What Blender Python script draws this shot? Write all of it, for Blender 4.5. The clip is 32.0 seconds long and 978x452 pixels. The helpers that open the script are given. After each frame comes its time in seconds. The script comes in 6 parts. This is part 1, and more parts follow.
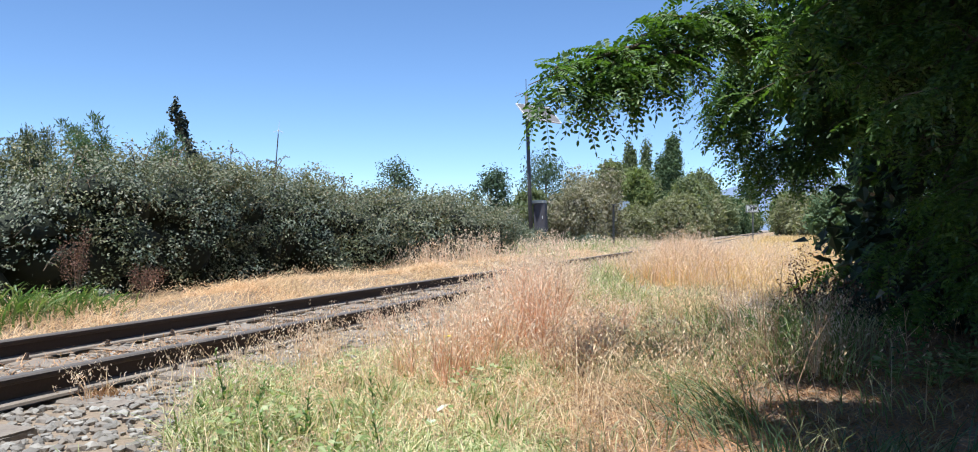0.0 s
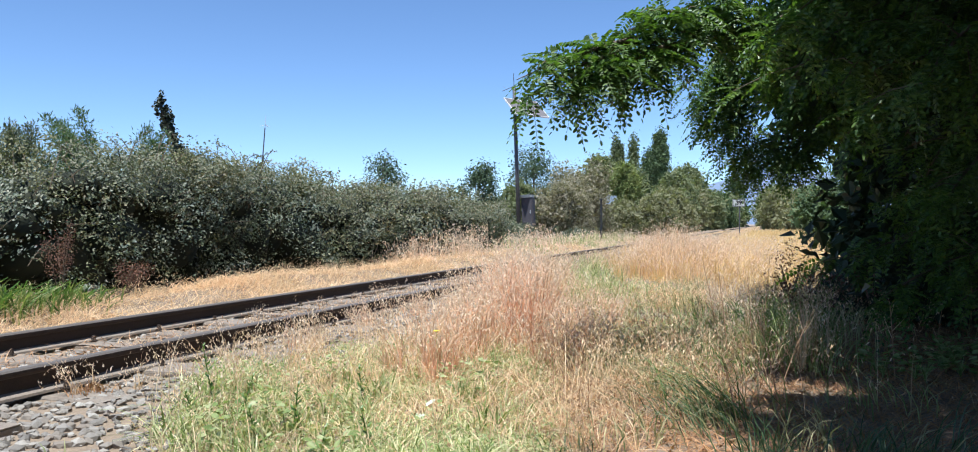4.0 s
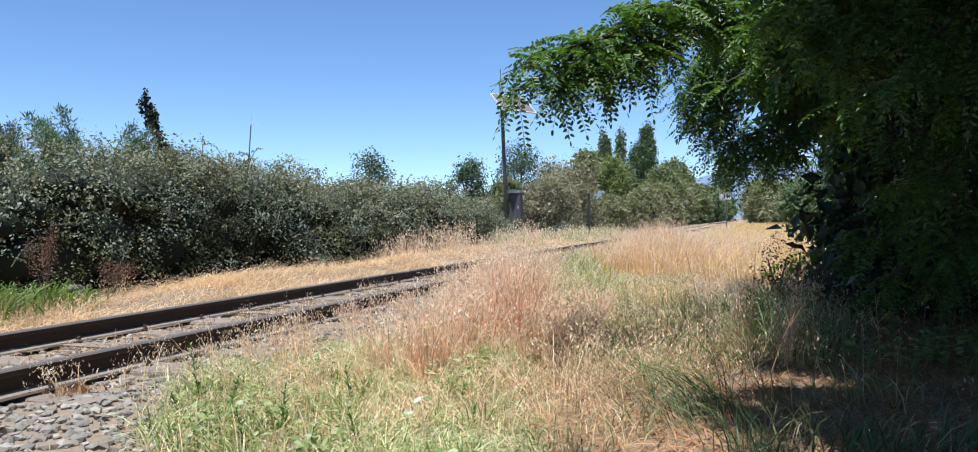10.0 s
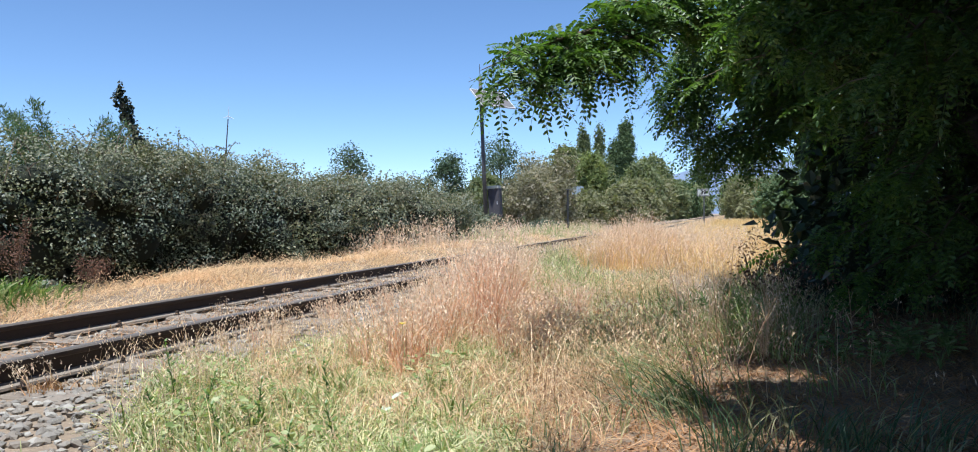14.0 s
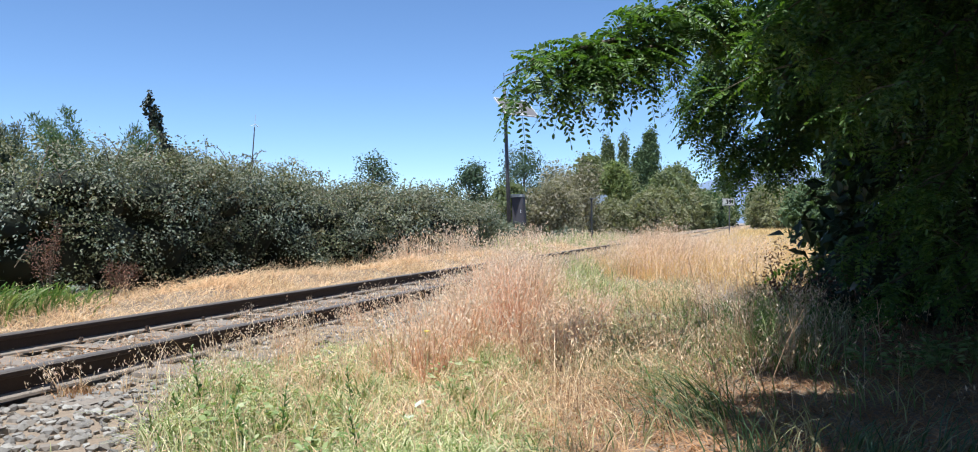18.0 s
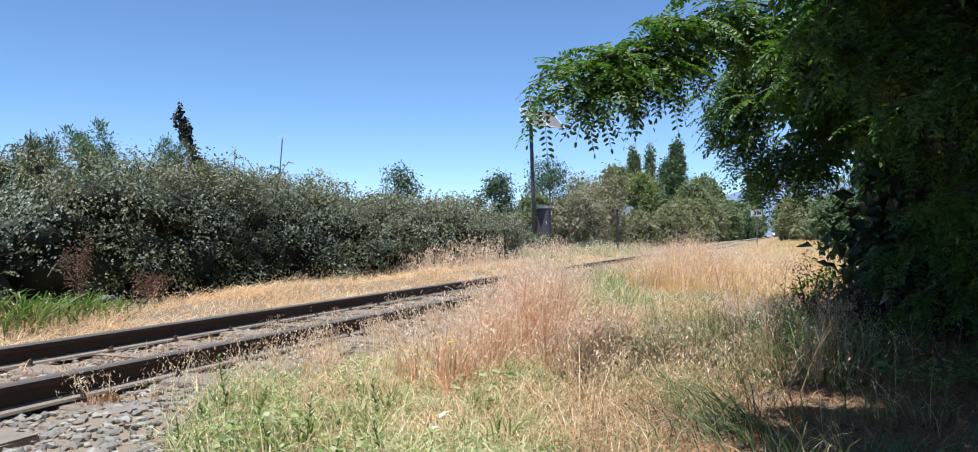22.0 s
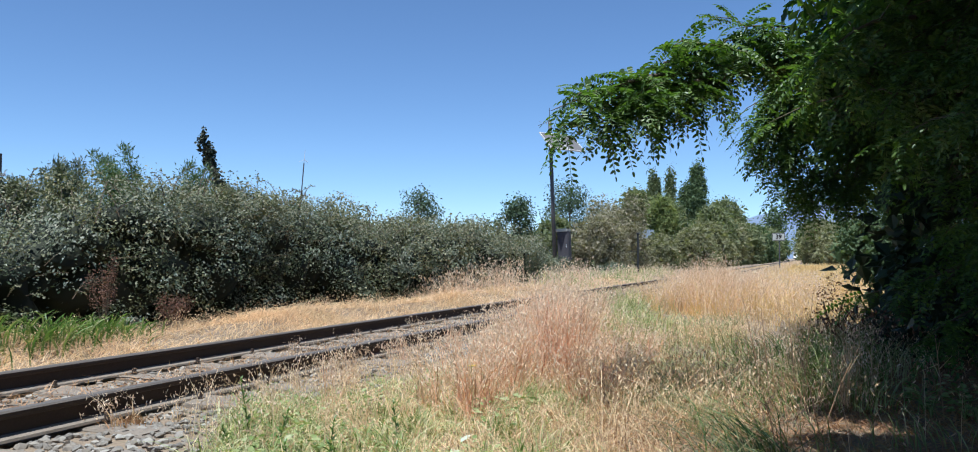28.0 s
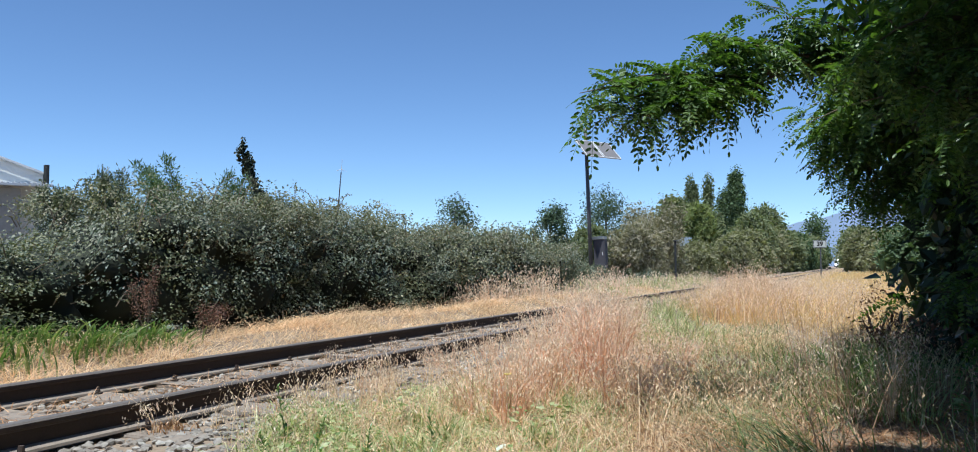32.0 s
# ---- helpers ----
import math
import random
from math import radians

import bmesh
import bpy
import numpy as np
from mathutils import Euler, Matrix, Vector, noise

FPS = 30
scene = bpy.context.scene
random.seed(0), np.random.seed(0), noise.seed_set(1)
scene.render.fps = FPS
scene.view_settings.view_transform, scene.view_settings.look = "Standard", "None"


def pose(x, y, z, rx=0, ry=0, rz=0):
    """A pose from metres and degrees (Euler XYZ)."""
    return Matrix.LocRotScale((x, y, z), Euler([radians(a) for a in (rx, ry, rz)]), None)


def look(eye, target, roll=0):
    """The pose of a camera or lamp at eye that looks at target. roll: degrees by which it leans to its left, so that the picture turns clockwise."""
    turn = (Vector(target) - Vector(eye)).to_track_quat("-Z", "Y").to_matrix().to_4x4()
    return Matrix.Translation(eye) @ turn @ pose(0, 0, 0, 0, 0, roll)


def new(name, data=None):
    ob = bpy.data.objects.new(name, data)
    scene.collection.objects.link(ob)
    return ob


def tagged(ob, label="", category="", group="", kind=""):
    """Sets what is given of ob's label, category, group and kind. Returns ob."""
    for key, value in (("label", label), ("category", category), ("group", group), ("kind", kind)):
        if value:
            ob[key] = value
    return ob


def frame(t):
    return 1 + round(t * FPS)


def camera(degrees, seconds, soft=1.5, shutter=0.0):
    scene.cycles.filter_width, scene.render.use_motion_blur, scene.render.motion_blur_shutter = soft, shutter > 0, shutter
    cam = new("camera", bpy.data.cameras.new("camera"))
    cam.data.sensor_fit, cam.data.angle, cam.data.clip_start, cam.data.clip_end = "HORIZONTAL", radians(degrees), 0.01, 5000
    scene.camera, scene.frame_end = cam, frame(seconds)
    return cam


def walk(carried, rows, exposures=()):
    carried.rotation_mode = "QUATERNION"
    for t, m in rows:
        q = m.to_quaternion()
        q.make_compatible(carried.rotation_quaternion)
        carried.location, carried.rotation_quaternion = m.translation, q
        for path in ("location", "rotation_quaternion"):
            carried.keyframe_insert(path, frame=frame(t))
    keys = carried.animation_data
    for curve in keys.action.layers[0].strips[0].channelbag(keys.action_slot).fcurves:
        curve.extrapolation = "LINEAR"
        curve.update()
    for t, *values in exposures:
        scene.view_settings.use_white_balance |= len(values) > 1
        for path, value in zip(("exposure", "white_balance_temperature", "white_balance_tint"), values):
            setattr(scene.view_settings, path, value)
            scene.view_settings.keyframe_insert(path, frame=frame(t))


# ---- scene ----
cam = camera(62.1, 32.0, 1.0)
PATH = [
    (0, (-0.005, -0.005, 0.777), (-0.68, 1.878, 0.787), -0.0),
    (0.5, (-0.003, -0.005, 0.777), (-0.679, 1.877, 0.788), -0.0),
    (1, (-0.007, -0.005, 0.774), (-0.684, 1.877, 0.784), 0.1),
    (1.5, (-0.005, -0.01, 0.778), (-0.673, 1.875, 0.788), 0.2),
    (2, (-0.006, -0.009, 0.778), (-0.665, 1.88, 0.791), 0.2),
    (2.5, (-0.002, -0.01, 0.781), (-0.668, 1.876, 0.784), 0.2),
    (3, (-0.002, -0.006, 0.779), (-0.661, 1.882, 0.78), 0.1),
    (3.5, (-0.01, -0.004, 0.777), (-0.661, 1.887, 0.773), -0.0),
    (5.5, (-0.003, -0.003, 0.779), (-0.644, 1.892, 0.777), -0.2),
    (6, (-0.005, 0.001, 0.778), (-0.65, 1.894, 0.774), -0.4),
    (6.5, (-0.004, -0.001, 0.777), (-0.637, 1.896, 0.768), -0.4),
    (7, (-0.001, -0.006, 0.776), (-0.616, 1.897, 0.781), -0.5),
    (7.5, (-0.002, 0.002, 0.779), (-0.633, 1.9, 0.779), -0.6),
    (8, (-0.004, 0.001, 0.777), (-0.637, 1.898, 0.772), -0.5),
    (8.5, (-0.006, 0.001, 0.781), (-0.638, 1.898, 0.771), -0.5),
    (9, (-0.005, 0.002, 0.78), (-0.636, 1.9, 0.767), -0.6),
    (9.5, (-0.012, 0.019, 0.78), (-0.636, 1.919, 0.759), -0.5),
    (10, (-0.006, 0.004, 0.778), (-0.625, 1.906, 0.764), -0.6),
    (10.5, (-0.005, 0.006, 0.779), (-0.615, 1.91, 0.768), -0.5),
    (11, (-0.002, 0.002, 0.777), (-0.615, 1.906, 0.774), -0.6),
    (11.5, (-0.003, -0.004, 0.778), (-0.617, 1.899, 0.78), -0.7),
    (12, (-0.003, -0.004, 0.777), (-0.614, 1.9, 0.78), -0.5),
    (12.5, (0.003, -0.006, 0.78), (-0.609, 1.898, 0.782), -0.5),
    (13, (0.001, -0.008, 0.78), (-0.603, 1.899, 0.782), -0.6),
    (13.5, (-0.002, 0.006, 0.778), (-0.568, 1.924, 0.762), -0.7),
    (14, (-0.004, 0.009, 0.779), (-0.574, 1.926, 0.753), -0.5),
    (14.5, (-0.008, 0.002, 0.777), (-0.565, 1.923, 0.765), -0.3),
    (15, (-0.001, 0.008, 0.779), (-0.581, 1.921, 0.758), -0.2),
    (15.5, (-0.007, 0.0, 0.778), (-0.614, 1.905, 0.774), -0.3),
    (17.5, (-0.004, -0.005, 0.781), (-0.622, 1.897, 0.778), -0.3),
    (18, (-0.002, 0.001, 0.781), (-0.627, 1.901, 0.776), -0.2),
    (18.5, (-0.008, 0.004, 0.779), (-0.631, 1.904, 0.771), -0.3),
    (19, (-0.008, 0.002, 0.779), (-0.656, 1.894, 0.762), -0.3),
    (19.5, (-0.007, 0.001, 0.778), (-0.647, 1.895, 0.76), -0.1),
    (20, (-0.004, -0.001, 0.778), (-0.642, 1.894, 0.762), -0.3),
    (20.5, (-0.002, 0.003, 0.777), (-0.637, 1.9, 0.771), -0.2),
    (21, (-0.003, -0.005, 0.783), (-0.634, 1.893, 0.804), 0.1),
    (21.5, (-0.002, -0.006, 0.78), (-0.645, 1.888, 0.795), -0.0),
    (22, (0.002, 0.0, 0.779), (-0.682, 1.879, 0.802), -0.1),
    (22.5, (0.003, -0.01, 0.786), (-0.726, 1.851, 0.873), -0.4),
    (23, (-0.002, -0.011, 0.787), (-0.756, 1.841, 0.865), 0.0),
    (23.5, (0.002, -0.011, 0.78), (-0.723, 1.852, 0.857), -0.3),
    (24, (-0.004, -0.01, 0.779), (-0.729, 1.851, 0.884), -0.1),
    (24.5, (-0.003, -0.012, 0.783), (-0.704, 1.858, 0.893), 0.0),
    (25, (-0.004, -0.009, 0.781), (-0.717, 1.858, 0.87), -0.2),
    (25.5, (-0.003, -0.008, 0.782), (-0.722, 1.857, 0.869), 0.3),
    (27.5, (-0.009, -0.003, 0.781), (-0.745, 1.855, 0.865), 0.1),
    (28, (-0.006, -0.004, 0.779), (-0.735, 1.857, 0.859), 0.0),
    (28.5, (-0.012, 0.014, 0.777), (-0.741, 1.874, 0.861), -0.1),
    (29, (-0.015, 0.012, 0.776), (-0.754, 1.868, 0.87), -0.2),
    (29.5, (-0.016, 0.015, 0.778), (-0.792, 1.857, 0.866), 0.1),
    (30, (-0.013, 0.011, 0.779), (-0.809, 1.844, 0.866), 0.2),
    (30.5, (-0.012, 0.01, 0.778), (-0.795, 1.849, 0.859), 0.2),
    (31, (-0.013, 0.014, 0.778), (-0.776, 1.86, 0.865), -0.0),
    (31.5, (-0.002, 0.004, 0.781), (-0.783, 1.843, 0.878), -0.3),
    (32, (-0.007, 0.009, 0.778), (-0.817, 1.835, 0.878), -0.1),
]
walk(cam, [(t, look(eye, target, roll)) for t, eye, target, roll in PATH], [(0, 1.06, 5460, 7.5), (8.0, 1.06, 5460, 7.5), (8.5, 0.97, 5460, 7.5), (21.5, 1.0, 5460, 7.5), (23, 0.82, 5370, 5.5), (32, 0.8, 5370, 5.5)])

# ---- world and sun ----
SUN_DIR = Vector((0.0, -0.32, 1.0)).normalized()
world = bpy.data.worlds.new("sky")
scene.world = world
world.use_nodes = True
wn = world.node_tree.nodes
sky = wn.new("ShaderNodeTexSky")
sky.sky_type = "NISHITA"
sky.sun_disc = False
sky.sun_elevation = math.asin(SUN_DIR.z)
sky.sun_rotation = math.atan2(SUN_DIR.x, SUN_DIR.y)
sky.altitude = 1500
sky.air_density, sky.dust_density, sky.ozone_density = 0.8, 0.0, 1.4
world.node_tree.links.new(sky.outputs[0], wn["Background"].inputs[0])
wn["Background"].inputs[1].default_value = 0.08
sun = new("sun", bpy.data.lights.new("sun", "SUN"))
sun.data.energy, sun.data.angle, sun.data.color = 4.55, radians(0.53), (1.0, 0.925, 0.79)
sun.matrix_world = look((0, 0, 30), Vector((0, 0, 30)) - SUN_DIR)


# ---- materials ----
def ramp(nt, fac, colours):
    r = nt.nodes.new("ShaderNodeValToRGB")
    el = r.color_ramp.elements
    while len(el) < len(colours):
        el.new(0.5)
    for i, c in enumerate(colours):
        el[i].position = i / max(1, len(colours) - 1)
        el[i].color = (*c, 1)
    nt.links.new(fac, r.inputs[0])
    return r.outputs[0]


def noise_tex(nt, scale, detail=4.0, coord="Object", rough=0.55):
    tc = nt.nodes.new("ShaderNodeTexCoord")
    n = nt.nodes.new("ShaderNodeTexNoise")
    n.inputs["Scale"].default_value, n.inputs["Detail"].default_value, n.inputs["Roughness"].default_value = scale, detail, rough
    nt.links.new(tc.outputs[coord], n.inputs["Vector"])
    return n.outputs[0]


def mix(nt, fac, a, b, mode="MIX"):
    m = nt.nodes.new("ShaderNodeMix")
    m.data_type, m.blend_type = "RGBA", mode
    for sock, v in ((m.inputs[0], fac), (m.inputs[6], a), (m.inputs[7], b)):
        if isinstance(v, (int, float)):
            sock.default_value = v
        elif isinstance(v, tuple):
            sock.default_value = (*v, 1)
        else:
            nt.links.new(v, sock)
    return m.outputs[2]


def bump(nt, bsdf, height, strength, dist=0.01):
    b = nt.nodes.new("ShaderNodeBump")
    b.inputs["Strength"].default_value, b.inputs["Distance"].default_value = strength, dist
    nt.links.new(height, b.inputs["Height"])
    nt.links.new(b.outputs[0], bsdf.inputs["Normal"])


def base_mat(name, rough=0.6, metal=0.0):
    m = bpy.data.materials.new(name)
    m.use_nodes = True
    b = m.node_tree.nodes["Principled BSDF"]
    b.inputs["Roughness"].default_value, b.inputs["Metallic"].default_value = rough, metal
    return m, m.node_tree, b


def surface(name, colours, scale=6.0, rough=0.6, metal=0.0, bumps=0.3, fine=60.0, bdist=0.01):
    """A worn surface: colours by a broad noise, speckled by a fine one."""
    m, nt, b = base_mat(name, rough, metal)
    broad = ramp(nt, noise_tex(nt, scale, 5), colours)
    grain = ramp(nt, noise_tex(nt, fine, 3), [(0.6, 0.6, 0.6), (1.25, 1.25, 1.25)])
    nt.links.new(mix(nt, 1.0, broad, grain, "MULTIPLY"), b.inputs["Base Color"])
    bump(nt, b, noise_tex(nt, fine, 3), bumps, bdist)
    return m


def leafy(name, colours, rough=0.5, through_light=0.35, broad=1.2, glow=(1.0, 1.1, 0.5), gloss=0.4, patchy=0.0):
    """Leaves and blades: each island takes its own shade; thin, so light passes through."""
    m, nt, b = base_mat(name, rough)
    geo = nt.nodes.new("ShaderNodeNewGeometry")
    col = ramp(nt, geo.outputs["Random Per Island"], colours)
    tone = ramp(nt, noise_tex(nt, broad, 3), [(0.62, 0.66, 0.62), (1.0, 1.0, 1.0), (1.35, 1.28, 1.2)])
    col = mix(nt, 1.0, col, tone, "MULTIPLY")
    if patchy:
        hue = ramp(nt, noise_tex(nt, patchy, 2), [(0.72, 0.98, 0.86), (0.96, 1.0, 1.02), (1.22, 1.10, 0.72), (1.25, 1.02, 0.92)])
        col = mix(nt, 1.0, col, hue, "MULTIPLY")
    nt.links.new(col, b.inputs["Base Color"])
    b.inputs["Specular IOR Level"].default_value = gloss
    tr = nt.nodes.new("ShaderNodeBsdfTranslucent")
    nt.links.new(mix(nt, 1.0, col, glow, "MULTIPLY"), tr.inputs[0])
    sh = nt.nodes.new("ShaderNodeMixShader")
    sh.inputs[0].default_value = through_light
    nt.links.new(b.outputs[0], sh.inputs[1])
    nt.links.new(tr.outputs[0], sh.inputs[2])
    nt.links.new(sh.outputs[0], nt.nodes["Material Output"].inputs[0])
    return m


def plain(name, col, rough=0.5, metal=0.0, emit=0.0):
    m, nt, b = base_mat(name, rough, metal)
    c = mix(nt, 1.0, ramp(nt, noise_tex(nt, 9, 4), [tuple(v * 0.8 for v in col), tuple(min(1, v * 1.12) for v in col)]),
            ramp(nt, noise_tex(nt, 70, 2), [(0.85,) * 3, (1.1,) * 3]), "MULTIPLY")
    nt.links.new(c, b.inputs["Base Color"])
    if emit:
        b.inputs["Emission Color"].default_value = (*col, 1)
        b.inputs["Emission Strength"].default_value = emit
    return m


M_SEED = leafy("pale_oat_seed", [(0.771, 0.562, 0.389), (0.888, 0.690, 0.510), (0.900, 0.782, 0.620), (0.677, 0.448, 0.304)], 0.5, 0.5, 0.9, (1.0, 0.95, 0.85))
M_GREEN = leafy("fresh_grass", [(0.13, 0.20, 0.05), (0.24, 0.30, 0.10), (0.40, 0.43, 0.20), (0.64, 0.60, 0.37), (0.76, 0.67, 0.45), (0.19, 0.26, 0.08)], 0.5, 0.4)
M_WEED = leafy("weed_leaf", [(0.14, 0.20, 0.06), (0.23, 0.29, 0.10), (0.34, 0.38, 0.17), (0.46, 0.47, 0.26)], 0.5, 0.4)
M_GREYGREEN = leafy("greyish_grass", [(0.15, 0.18, 0.08), (0.26, 0.265, 0.135), (0.41, 0.375, 0.215), (0.56, 0.475, 0.29), (0.19, 0.21, 0.095)], 0.55, 0.38)
M_BLUEGRASS = leafy("bluish_grass", [(0.045, 0.085, 0.04), (0.075, 0.125, 0.055), (0.12, 0.17, 0.085), (0.06, 0.10, 0.045)], 0.45, 0.35)
M_STRAW = leafy("dry_straw", [(0.66, 0.46, 0.275), (0.81, 0.60, 0.38), (0.90, 0.72, 0.50), (0.44, 0.275, 0.165), (0.74, 0.54, 0.335), (0.90, 0.74, 0.52)], 0.55, 0.45, 0.9, (1.0, 0.95, 0.8))
M_GOLD = leafy("golden_grass", [(0.710, 0.500, 0.225), (0.830, 0.612, 0.290), (0.890, 0.685, 0.350), (0.640, 0.415, 0.175)], 0.55, 0.45, 1.3, (1.0, 0.9, 0.65))
M_PINK = leafy("reddish_straw", [(0.70, 0.42, 0.265), (0.83, 0.545, 0.37), (0.90, 0.67, 0.49), (0.57, 0.30, 0.185)], 0.55, 0.4, 0.9, (1.0, 0.8, 0.6))
M_LITTER = leafy("dead_litter", [(0.30, 0.150, 0.072), (0.47, 0.265, 0.132), (0.20, 0.10, 0.055), (0.58, 0.37, 0.21)], 0.7, 0.2)
M_REED = leafy("lush_reed_leaf", [(0.06, 0.12, 0.022), (0.10, 0.18, 0.04), (0.16, 0.24, 0.07), (0.30, 0.32, 0.14)], 0.4, 0.4)
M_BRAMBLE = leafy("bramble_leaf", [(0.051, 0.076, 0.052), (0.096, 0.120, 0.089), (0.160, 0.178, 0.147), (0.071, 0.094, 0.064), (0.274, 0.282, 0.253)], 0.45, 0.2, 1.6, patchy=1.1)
M_BRAMBLE_TOP = leafy("pale_bramble_leaf", [(0.095, 0.116, 0.078), (0.156, 0.169, 0.121), (0.227, 0.224, 0.172), (0.123, 0.139, 0.096), (0.331, 0.310, 0.262)], 0.6, 0.22, 1.6, patchy=1.1)
# shade under the lean-to roof is put into this grey
M_PORCH = plain("shaded_porch_wall", (0.26, 0.26, 0.25), 0.8)
# the shade inside the bramble bushes is put into this dark colour
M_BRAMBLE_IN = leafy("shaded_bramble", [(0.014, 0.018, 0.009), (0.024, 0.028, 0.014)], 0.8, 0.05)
M_ROBINIA = leafy("locust_leaflet", [(0.041, 0.074, 0.025), (0.074, 0.125, 0.033), (0.135, 0.195, 0.052), (0.060, 0.103, 0.032)], 0.42, 0.34, 1.5, (1.4, 1.7, 0.4), 0.35)
M_OLIVE = leafy("olive_shrub_leaf", [(0.170, 0.162, 0.103), (0.256, 0.230, 0.163), (0.383, 0.335, 0.263), (0.202, 0.187, 0.124)], 0.8, 0.4)
M_FAR = leafy("orchard_leaf", [(0.140, 0.168, 0.090), (0.188, 0.210, 0.110), (0.232, 0.244, 0.138), (0.123, 0.152, 0.084)], 0.85, 0.45)
M_FRESHTREE = leafy("fresh_tree_leaf", [(0.140, 0.180, 0.062), (0.190, 0.225, 0.078), (0.241, 0.262, 0.105), (0.123, 0.160, 0.058)], 0.85, 0.45)
M_PALEPOPLAR = leafy("pale_poplar_leaf", [(0.118, 0.152, 0.078), (0.160, 0.192, 0.100), (0.195, 0.222, 0.125)], 0.85, 0.4)
M_DUSTY = leafy("dusty_shrub_leaf", [(0.175, 0.180, 0.098), (0.232, 0.230, 0.134), (0.289, 0.270, 0.175), (0.155, 0.165, 0.088)], 0.85, 0.45)
M_PLUME = leafy("plume_leaf", [(0.085, 0.135, 0.075), (0.12, 0.172, 0.09), (0.15, 0.198, 0.108)], 0.7, 0.4)
M_DARKTREE = leafy("dark_tree_leaf", [(0.039, 0.065, 0.039), (0.058, 0.091, 0.046), (0.078, 0.117, 0.058)], 0.5, 0.2)
M_POPLAR = leafy("poplar_leaf", [(0.062, 0.100, 0.048), (0.090, 0.135, 0.062), (0.120, 0.162, 0.078)], 0.75, 0.35)
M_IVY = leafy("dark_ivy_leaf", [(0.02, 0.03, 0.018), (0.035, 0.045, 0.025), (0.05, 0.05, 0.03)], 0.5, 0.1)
# the shade under the locust tree is put into this leaf colour
M_SHADE_LEAF = leafy("shade_dark_leaf", [(0.018, 0.03, 0.014), (0.03, 0.046, 0.02), (0.042, 0.058, 0.028)], 0.5, 0.12)
M_RUST = leafy("rusty_seed", [(0.105, 0.054, 0.036), (0.165, 0.082, 0.057), (0.225, 0.121, 0.081)], 0.7, 0.15)
M_BARK = surface("furrowed_bark", [(0.05, 0.04, 0.03), (0.12, 0.095, 0.07)], 9, 0.9, 0, 0.8, 45)
M_TWIG = plain("brown_twig", (0.11, 0.08, 0.05), 0.8)
M_RAIL = surface("rusted_rail_steel", [(0.026, 0.016, 0.012), (0.046, 0.029, 0.021), (0.03, 0.019, 0.014)], 14, 0.85, 0.0, 0.35, 120, 0.003)
M_RAILTOP = surface("worn_rail_head", [(0.105, 0.086, 0.072), (0.16, 0.135, 0.115)], 20, 0.5, 0.15, 0.15, 150, 0.002)
# rail foot in a paler tone than the rest of the rail
M_FLANGE = surface("pale_rail_foot", [(0.13, 0.10, 0.08), (0.22, 0.18, 0.145), (0.16, 0.12, 0.095)], 12, 0.85, 0, 0.3, 120, 0.003)
M_SLEEPER = surface("weathered_sleeper_wood", [(0.136, 0.104, 0.082), (0.224, 0.184, 0.148), (0.176, 0.136, 0.107)], 7, 0.9, 0, 0.7, 50)
M_POLE = surface("dark_galvanised_pole", [(0.06, 0.06, 0.065), (0.11, 0.11, 0.12)], 6, 0.55, 0.3, 0.1)
M_BACKSHEET = plain("grey_panel_sheet", (0.13, 0.12, 0.125), 0.75)
M_ALU = plain("pale_aluminium", (0.55, 0.55, 0.56), 0.5, 0.0)
M_BOARD = plain("faded_sign_paint", (0.46, 0.47, 0.44), 0.7)
M_WHITE = plain("white_paint", (0.80, 0.79, 0.76), 0.6)
M_BLACK = plain("black_paint", (0.02, 0.02, 0.02), 0.6)
M_CABINET = plain("grey_cabinet_paint", (0.055, 0.05, 0.06), 0.7)
M_WALL = surface("cream_wall_paint", [(0.72, 0.70, 0.64), (0.80, 0.78, 0.73)], 2, 0.8, 0, 0.1)
M_ROOF = surface("grey_corrugated_sheet", [(0.34, 0.36, 0.40), (0.44, 0.46, 0.50)], 1.5, 0.5, 0.3, 0.1)
M_SHED = surface("blue_grey_sheet", [(0.085, 0.11, 0.145), (0.12, 0.145, 0.18)], 1.5, 0.8, 0.0, 0.1)
M_GLASS = plain("dark_window_glass", (0.03, 0.035, 0.04), 0.08)
M_LAMP = plain("headlight_glow", (1.0, 0.97, 0.90), 0.3, 0, 18.0)
M_YELLOW = plain("yellow_petal", (0.65, 0.50, 0.03), 0.6)
M_PALELEAF = leafy("bleached_leaf", [(0.55, 0.58, 0.48), (0.66, 0.68, 0.58)], 0.6, 0.3)


